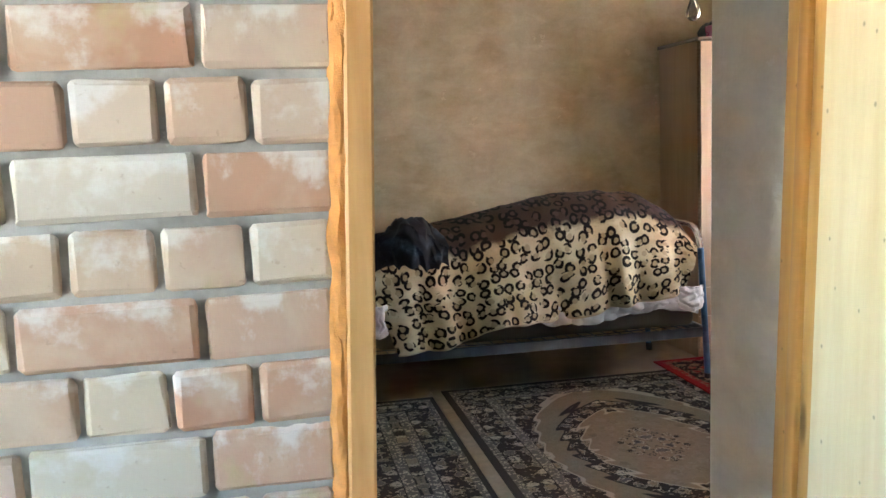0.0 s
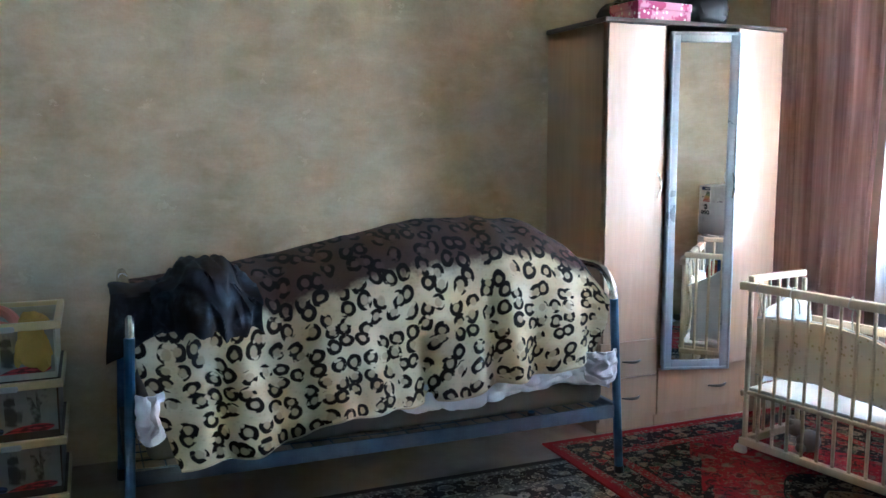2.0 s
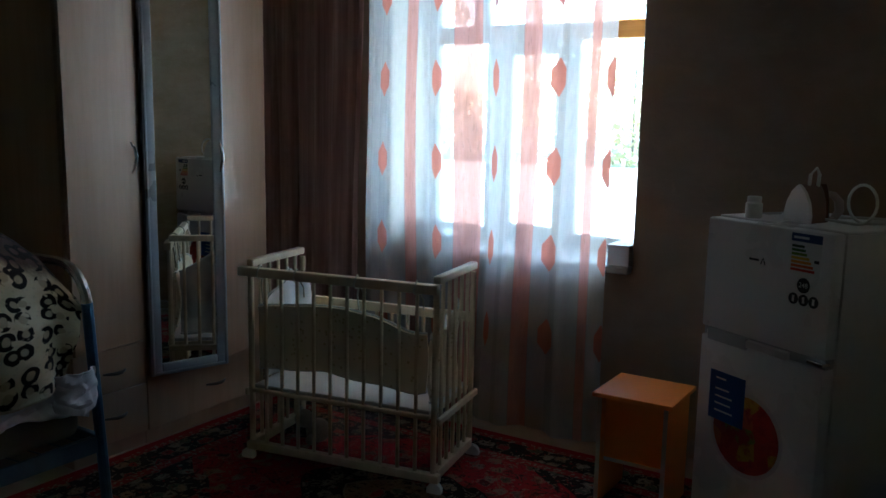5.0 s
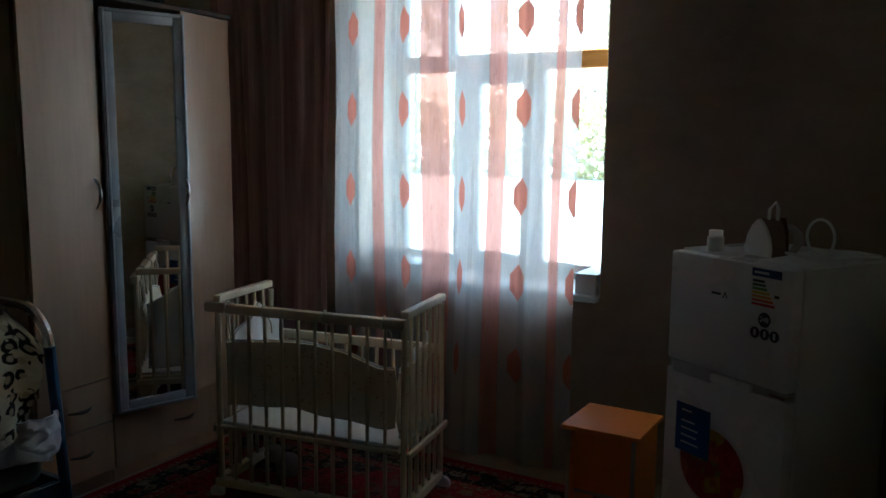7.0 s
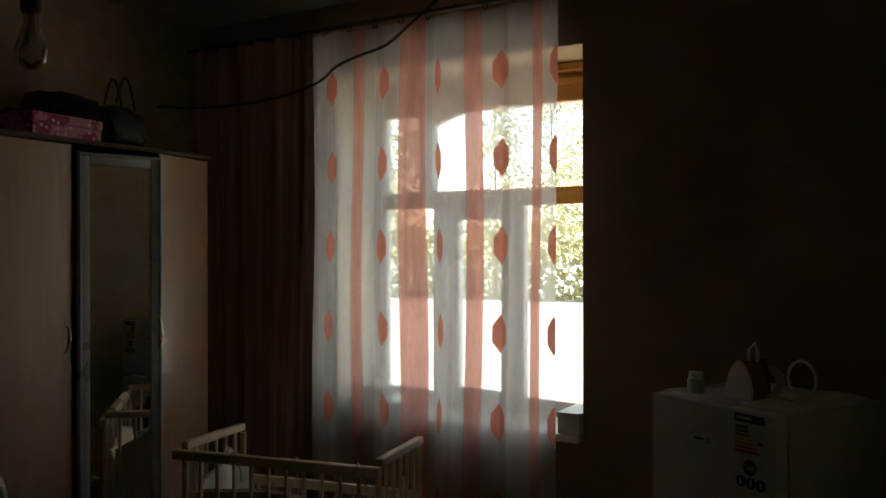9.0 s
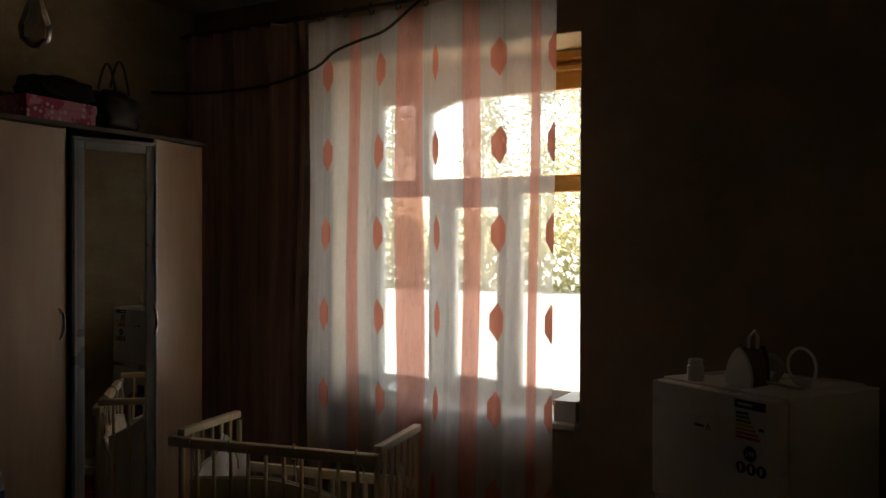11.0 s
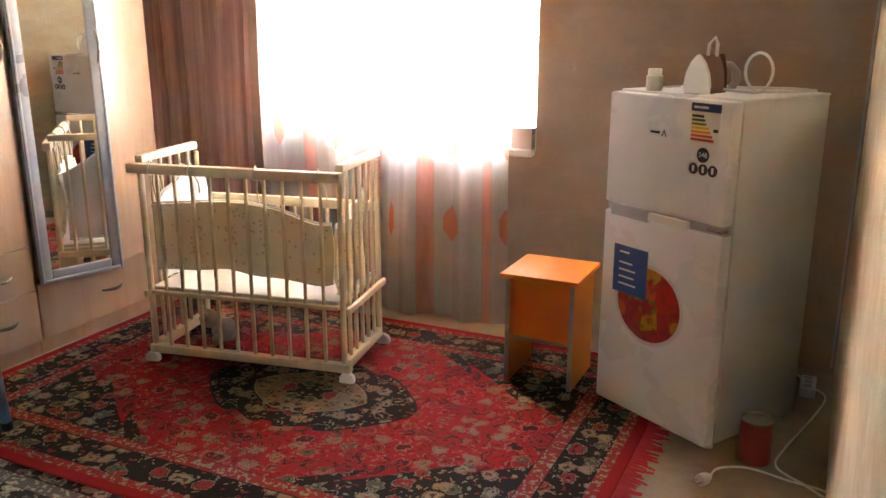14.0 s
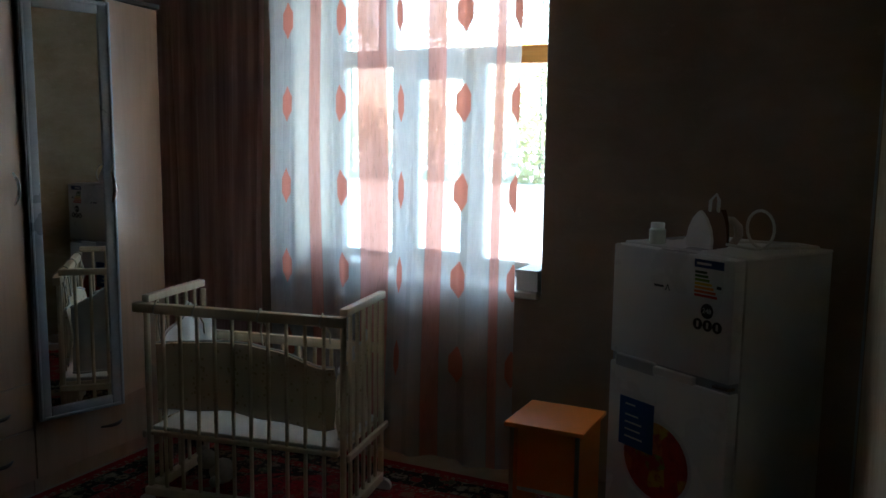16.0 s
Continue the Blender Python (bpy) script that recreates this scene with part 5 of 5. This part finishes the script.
def iron():
    o = thing("clothes_iron", FR @ pose(0.235, -0.17, ZT, 0, 0, IRON_TURN) @ Matrix.Diagonal((1.15, 0.72, 0.53, 1)), "white and brown electric iron standing on its heel", "iron")
    # on its heel: tip up; local z is the length of the iron, sole to -x
    outline = [(0.0, 0.075), (0.05, 0.078), (0.12, 0.066), (0.18, 0.04), (0.215, 0.012), (0.225, 0.0)]

    def shell(x0, x1, k0, k1):
        bm = bmesh.new()
        rings = []
        for x, k in ((x0, k0), ((x0 + x1) / 2, (k0 + k1) / 2 + 0.03), (x1, k1)):
            pts = [(x, w * k, z) for z, w in outline] + [(x, -w * k, z) for z, w in reversed(outline[:-1])]
            rings.append([bm.verts.new(p) for p in pts])
        n = len(rings[0])
        for a, b in zip(rings, rings[1:]):
            for i in range(n):
                bm.faces.new((a[i], a[(i + 1) % n], b[(i + 1) % n], b[i]))
        bm.faces.new(rings[0])
        bm.faces.new(list(reversed(rings[-1])))
        bmesh.ops.recalc_face_normals(bm, faces=bm.faces)
        return bm

    part("soleplate", shell(-0.046, -0.036, 1.0, 1.0), M_WHITEPLASTIC, o, "pale ceramic soleplate")
    part("iron_body", shell(-0.036, 0.03, 0.97, 0.62), plain("iron_brown", (0.17, 0.085, 0.06), 0.35), o, "brown plastic body")
    part("water_tank", shell(0.03, 0.05, 0.6, 0.4), plain("brown_clear_plastic", (0.10, 0.045, 0.025), 0.2), o, "brown translucent water tank")
    part("handle", tube([(0.03, 0, 0.02), (0.085, 0, 0.012), (0.105, 0, 0.06), (0.10, 0, 0.12), (0.075, 0, 0.165), (0.03, 0, 0.18)], [0.016, 0.017, 0.015, 0.015, 0.015, 0.012], 10), plain("iron_handle_beige", (0.42, 0.33, 0.27), 0.4), o, "beige grip")
    part("cord_guard", tube([(-0.01, 0.0, 0.20), (-0.016, -0.014, 0.285), (0.0, -0.022, 0.325), (0.016, -0.012, 0.285), (0.02, 0.0, 0.14)], 0.006, 6), M_WHITEPLASTIC, o)
    return o


iron()
cp = [fpoint(0.20, -0.20, ZT + 0.01)]
for k in range(22):
    a = 2 * math.pi * k / 20 - 1.6
    cp.append(fpoint(0.085 + 0.004 * k / 20 - 0.056 * math.cos(a), -0.20 - 0.002 * k, ZT + 0.067 + 0.060 * math.sin(a)))
cp += [fpoint(0.05, -0.36, ZT + 0.006), fpoint(0.03, -0.44, ZT + 0.006), fpoint(0.12, -0.46, ZT + 0.006), fpoint(0.22, -0.40, ZT + 0.006), fpoint(0.30, -0.20, ZT + 0.006)]
solo("power_cord", tube(cp, 0.0048, 7), M_WHITEPLASTIC, I, "white iron cord looped on top of the refrigerator", "cord")

can = thing("tin_can", pose(3.915, 2.115, 0), "red painted tin can on the floor beside the refrigerator", "can")
part("can_body", lathe([(0.046, 0), (0.05, 0.004), (0.05, 0.135), (0.047, 0.14)], 28), plain("red_tin", (0.30, 0.025, 0.02), 0.4, 0.2), can)
part("rim", lathe([(0.048, 0.1405), (0.051, 0.146), (0.046, 0.149), (0.044, 0.143)], 28), M_CHROME, can)
plug = thing("plug", pose(3.701, 2.234, 0), "white mains plug lying on the floor with its cord", "plug")
part("plug_body", tube([(-0.02, 0.012, 0.019), (0.0, 0.0, 0.019), (0.03, -0.01, 0.014)], [0.019, 0.019, 0.008], 10), M_WHITEPLASTIC, plug)
for d in (-0.008, 0.008):
    part("pin", tube([(-0.02 + d * 0.5, 0.012 + d, 0.019), (-0.04 + d * 0.5, 0.024 + d, 0.019)], 0.0024, 6), M_CHROME, plug)


def smooth_line(pts, n=6):
    out = []
    for i in range(len(pts) - 1):
        p0, p1, p2, p3 = (Vector(pts[max(0, min(len(pts) - 1, i + d))]) for d in (-1, 0, 1, 2))
        for k in range(n):
            t = k / n
            out.append(0.5 * (2 * p1 + (p2 - p0) * t + (2 * p0 - 5 * p1 + 4 * p2 - p3) * t * t + (3 * p1 - p0 - 3 * p2 + p3) * t ** 3))
    return out + [Vector(pts[-1])]


cord = [(0.03, -0.01, 0.012), (0.103, -0.024, 0.005), (0.14, -0.08, 0.005), (0.144, -0.137, 0.005), (0.118, -0.237, 0.005), (0.11, -0.30, 0.005), (0.09, -0.345, 0.006), (0.06, -0.335, 0.006), (0.11, -0.27, 0.009), (0.19, -0.19, 0.005), (0.31, -0.20, 0.005), (0.62, -0.28, 0.005), (0.81, -0.312, 0.005), (0.86, -0.25, 0.02), (0.85, -0.20, 0.07)]
part("cord", tube(smooth_line(cord), 0.0038, 6), M_WHITEPLASTIC, plug)

sock = thing("extension_socket", pose(4.55, 1.985, 0), "white extension socket on the floor behind the refrigerator", "socket")
part("socket_body", box(-0.07, 0.07, -0.028, 0.028, 0, 0.038, 0.006, 2), M_WHITEPLASTIC, sock)
for x in (-0.04, 0.0, 0.04):
    part("outlet", lathe([(0.016, 0.0382), (0.016, 0.0395), (0.0001, 0.0395)], 16, (x, 0, 0)), M_GREYPLASTIC, sock)
solo("wall_cable", tube(smooth_line([(4.775, 1.909, 0.02), (4.785, 1.908, 0.5), (4.78, 1.909, 1.0), (4.787, 1.908, 1.6), (4.785, 1.908, 2.5)]), 0.005, 6), M_GREYPLASTIC, I, "thin pale cable running up the room corner", "cable")

# ---- lamp, loose cable, window board ----
lamp = thing("pendant_bulb", pose(2.410, 3.459, TOP + 0.004), "bare clear light bulb hanging on a black cord", "lamp")
part("cord", tube([(0, 0, -0.002), (0.006, 0, -0.3), (0, 0, -0.70)], 0.0035, 6), M_BLACK, lamp)
part("socket", lathe([(0.010, -0.70), (0.020, -0.715), (0.021, -0.79), (0.017, -0.80)], 16), M_BLACK, lamp, "black bakelite socket")
g2 = bpy.data.materials.new("bulb_glass")
g2.use_nodes = True
gb2 = g2.node_tree.nodes["Principled BSDF"]
gb2.inputs["Transmission Weight"].default_value, gb2.inputs["Roughness"].default_value, gb2.inputs["IOR"].default_value = 1.0, 0.0, 1.45
bulb_line = [(0.014, -0.80), (0.015, -0.822), (0.024, -0.848), (0.0315, -0.874), (0.028, -0.897), (0.013, -0.911), (0.001, -0.914)]
part("bulb", lathe(bulb_line + [(max(0.0008, r - 0.0012), z + 0.0008) for r, z in reversed(bulb_line)], 24), g2, lamp, "clear glass bulb")
part("filament", tube([(-0.006, 0, -0.80), (-0.008, 0, -0.862), (-0.003, 0.002, -0.868), (0.003, -0.002, -0.868), (0.008, 0, -0.862), (0.006, 0, -0.80)], 0.0008, 5), M_CHROME, lamp, "thin bare filament")
cpts = [(4.3, 3.45, TOP - 0.004), (4.3, 3.55, 2.68), (4.3, 3.617, 2.618), (4.3, 3.738, 2.543), (4.3, 3.862, 2.468), (4.3, 4.006, 2.438), (4.3, 4.126, 2.405), (4.3, 4.218, 2.35), (4.31, 4.442, 2.306), (4.34, 4.75, 2.30), (4.42, 5.1, 2.33), (4.5, YN - 0.005, 2.38)]
solo("hanging_cable", tube(smooth_line(cpts, 4), 0.0065, 7), M_BLACK, I, "loose black cable sagging from the ceiling to the wall", "cable")
wbox = thing("cardboard_box", pose(4.775, 3.19, WB + 0.0125, 0, 0, 0), "small white cardboard box on the window board", "box")
part("box_body", box(0, 0.26, 0.0, 0.10, 0, 0.085, 0.002), M_WHITEPAINT, wbox)
part("flap", box(-0.004, 0.262, -0.002, 0.103, 0.0855, 0.092, 0.001), M_WHITEPAINT, wbox)
wbox = thing("cardboard_box", pose(4.80, 4.10, WB + 0.0125, 0, 0, 0), "white cardboard box on the window board", "box")
part("box_body", box(0, 0.22, 0.0, 0.34, 0, 0.055, 0.002), M_WHITEPAINT, wbox)
solo("paper_roll", tube([(4.84, 4.20, WB + 0.105), (4.84, 4.42, WB + 0.105)], 0.036, 16), M_PAPER, I, "white paper roll on the box at the window", "paper roll")

# red fringe along the rug's end
bm = bmesh.new()
rng = random.Random(7)
for k in range(150):
    x = 2.90 + k * (1.62 / 149)
    dx, L = rng.uniform(-0.02, 0.02), rng.uniform(0.05, 0.085)
    add_tube(bm, [(x, 2.468, 0.012), (x + dx * 0.4, 2.468 - L * 0.5, 0.009), (x + dx, 2.468 - L, 0.005)], [0.005, 0.0045, 0.003], 4)
solo("rug_fringe", bm, plain("red_fringe", (0.45, 0.02, 0.03), 0.9), I, "tangled red fringe along the red carpet's end", "fringe", kind="stuff")


def soft_toy():
    bm = bmesh.new()
    for c, r in (((0, 0, 0.055), 0.055), ((0.0, 0.06, 0.11), 0.042), ((-0.03, 0.08, 0.145), 0.016), ((0.03, 0.08, 0.145), 0.016), ((-0.05, 0.03, 0.03), 0.024), ((0.05, 0.03, 0.03), 0.024)):
        vs = bmesh.ops.create_icosphere(bm, subdivisions=2, radius=r)["verts"]
        bmesh.ops.translate(bm, vec=c, verts=vs)
    return bm


solo("soft_toy", soft_toy(), plain("off_white_plush", (0.55, 0.5, 0.42), 0.95, 0, 0.2, 30, 0.6), pose(3.98, 4.28, 0.02, 0, 0, 40), "off-white soft toy lying under the cot", "toy")

# ---- outside ----
# leaf colours lightened to stand in for bright sun and glare outside
gl = Nodes("leaves_paled_for_glare")
M_LEAF = gl.done(gl.ramp(gl.t.nodes.new("ShaderNodeNewGeometry").outputs["Random Per Island"], [(0, (0.40, 0.38, 0.20)), (0.5, (0.52, 0.49, 0.28)), (1, (0.64, 0.60, 0.38))]), 0.7)
leaf_back, leaf_mix = gl.t.nodes.new("ShaderNodeBsdfTranslucent"), gl.t.nodes.new("ShaderNodeMixShader")
leaf_back.inputs["Color"].default_value = (0.62, 0.58, 0.34, 1)
leaf_mix.inputs[0].default_value = 0.5
gl.t.links.new(gl.b.outputs[0], leaf_mix.inputs[1])
gl.t.links.new(leaf_back.outputs[0], leaf_mix.inputs[2])
gl.t.links.new(leaf_mix.outputs[0], gl.out.inputs["Surface"])
M_BARK = plain("pale_grey_bark", (0.34, 0.31, 0.25), 0.9, 0, 0.3, 12, 0.6)


def tree(x, y, h, seed):
    r = random.Random(seed)
    t = thing("tree", pose(x, y, -0.13), "tall sparse poplar beyond the yard, foliage paled for sun glare", "tree", "trees beyond the yard")
    bm = bmesh.new()
    add_tube(bm, [(0, 0, 0), (0.1, 0.05, h * 0.4), (0.0, 0.1, h * 0.95)], [0.07, 0.05, 0.015], 8)
    tips = []
    for k in range(24):
        z = h * r.uniform(0.05, 0.85)
        a, L = r.uniform(0, 6.28), r.uniform(1.0, 2.2) * (1.15 - z / h)
        e = (math.cos(a) * L, math.sin(a) * L, z + L * 0.8)
        add_tube(bm, [(0, 0, z), (e[0] * 0.5, e[1] * 0.5, z + L * 0.3), e], [0.03, 0.02, 0.01], 5)
        tips.append(e)
    part("trunk", bm, M_BARK, t)
    vs, fs = [], []
    for k in range(1700):
        e = r.choice(tips)
        c = Vector((e[0] * r.uniform(0.3, 1.15) + r.gauss(0, 0.35), e[1] * r.uniform(0.3, 1.15) + r.gauss(0, 0.35), e[2] + r.gauss(0, 0.6)))
        u = Vector((r.gauss(0, 1), r.gauss(0, 1), r.gauss(0, 1))).normalized() * 0.13
        w = u.orthogonal().normalized() * 0.085
        n = len(vs)
        vs += [c - u, c + w, c + u, c - w]
        fs.append((n, n + 1, n + 2, n + 3))
    me = bpy.data.meshes.new("crown")
    me.from_pydata([tuple(v) for v in vs], [], fs)
    me.materials.append(M_LEAF)
    cr = new("crown", me)
    cr.parent = t


rng = random.Random(21)
for k in range(9):
    tree(34 + rng.uniform(-2, 5), 13 + k * 3.4 + rng.uniform(-0.8, 0.8), rng.uniform(9, 13), 50 + k)
# hedge at the end of the yard, in the same glare-paled leaf colour
rng = random.Random(33)
vs, fs = [], []
for k in range(9000):
    c = Vector((32.5 + rng.uniform(-0.8, 1.2), rng.uniform(6, 52), -0.1 + 3.0 * rng.random() ** 1.3))
    u = Vector((rng.gauss(0, 1), rng.gauss(0, 1), rng.gauss(0, 1))).normalized() * 0.17
    w = u.orthogonal().normalized() * 0.12
    n = len(vs)
    vs += [c - u, c + w, c + u, c - w]
    fs.append((n, n + 1, n + 2, n + 3))
me = bpy.data.meshes.new("hedge")
me.from_pydata([tuple(v) for v in vs], [], fs)
me.materials.append(M_LEAF)
tagged(new("hedge", me), "hedge along the end of the yard, leaves paled for sun glare", "hedge", kind="stuff")


# ---- bricks of the hall wall ----
def brick_mesh(w, seed):
    r = random.Random(seed)
    bm = box(-w / 2, w / 2, -0.006, 0.05, -0.0445, 0.0445, 0.009, 2)
    for v in bm.verts:
        v.co += Vector((r.uniform(-0.0022, 0.0022), r.uniform(-0.0016, 0.0016), r.uniform(-0.0022, 0.0022)))
    me = bpy.data.meshes.new("brick")
    bm.to_mesh(me)
    bm.free()
    me.materials.append(M_BRICK)
    return me


LONG = [brick_mesh(0.236, s) for s in range(6)]
SHORT = [brick_mesh(0.1105, s + 40) for s in range(6)]
rng = random.Random(11)


def brick_rows(x0, x1, z0, rows, from_right):
    for r in range(rows):
        z = z0 + r * 0.1005
        stretch = r % 2 == 1
        x = (x1 if from_right else x0) + 0.045 * (z - 1.35) + rng.uniform(-0.003, 0.003)
        first = True
        while True:
            if stretch:
                w, pick = (0.176 if first else 0.236) + rng.uniform(-0.003, 0.003), LONG
            else:
                w, pick = 0.1105 + rng.uniform(-0.003, 0.003), SHORT
            a, b = (x - w, x) if from_right else (x, x + w)
            if (from_right and a < x0) or (not from_right and b > x1):
                break
            ob = new("brick", rng.choice(pick))
            ob.matrix_basis = Matrix.Translation(((a + b) / 2, YB + rng.uniform(-0.002, 0.004), z + rng.uniform(-0.002, 0.002))) @ Matrix.Rotation(rng.uniform(-0.012, 0.012), 4, "Y") @ Matrix.Diagonal((w / (0.236 if stretch else 0.1105), 1, 1, 1))
            ob.parent = brick_wall
            x = a - 0.010 if from_right else b + 0.010
            first = False


brick_rows(-0.75, DL - 0.056, 0.112, 27, True)


# rough mortar squeezed between the bricks
def mortar_at(u, v):
    x, z = -0.75 + (DL - 0.047 + 0.75) * u, 0.75 + 1.25 * v
    y = YB + 0.0055 + 0.0035 * noise.noise(Vector((x * 38, z * 38, 2.0))) + 0.0025 * noise.noise(Vector((x * 95, z * 95, 7.0)))
    return (x, y, z)


part("mortar_face", sheet(190, 170, mortar_at, 0.0), M_MORTAR, brick_wall)
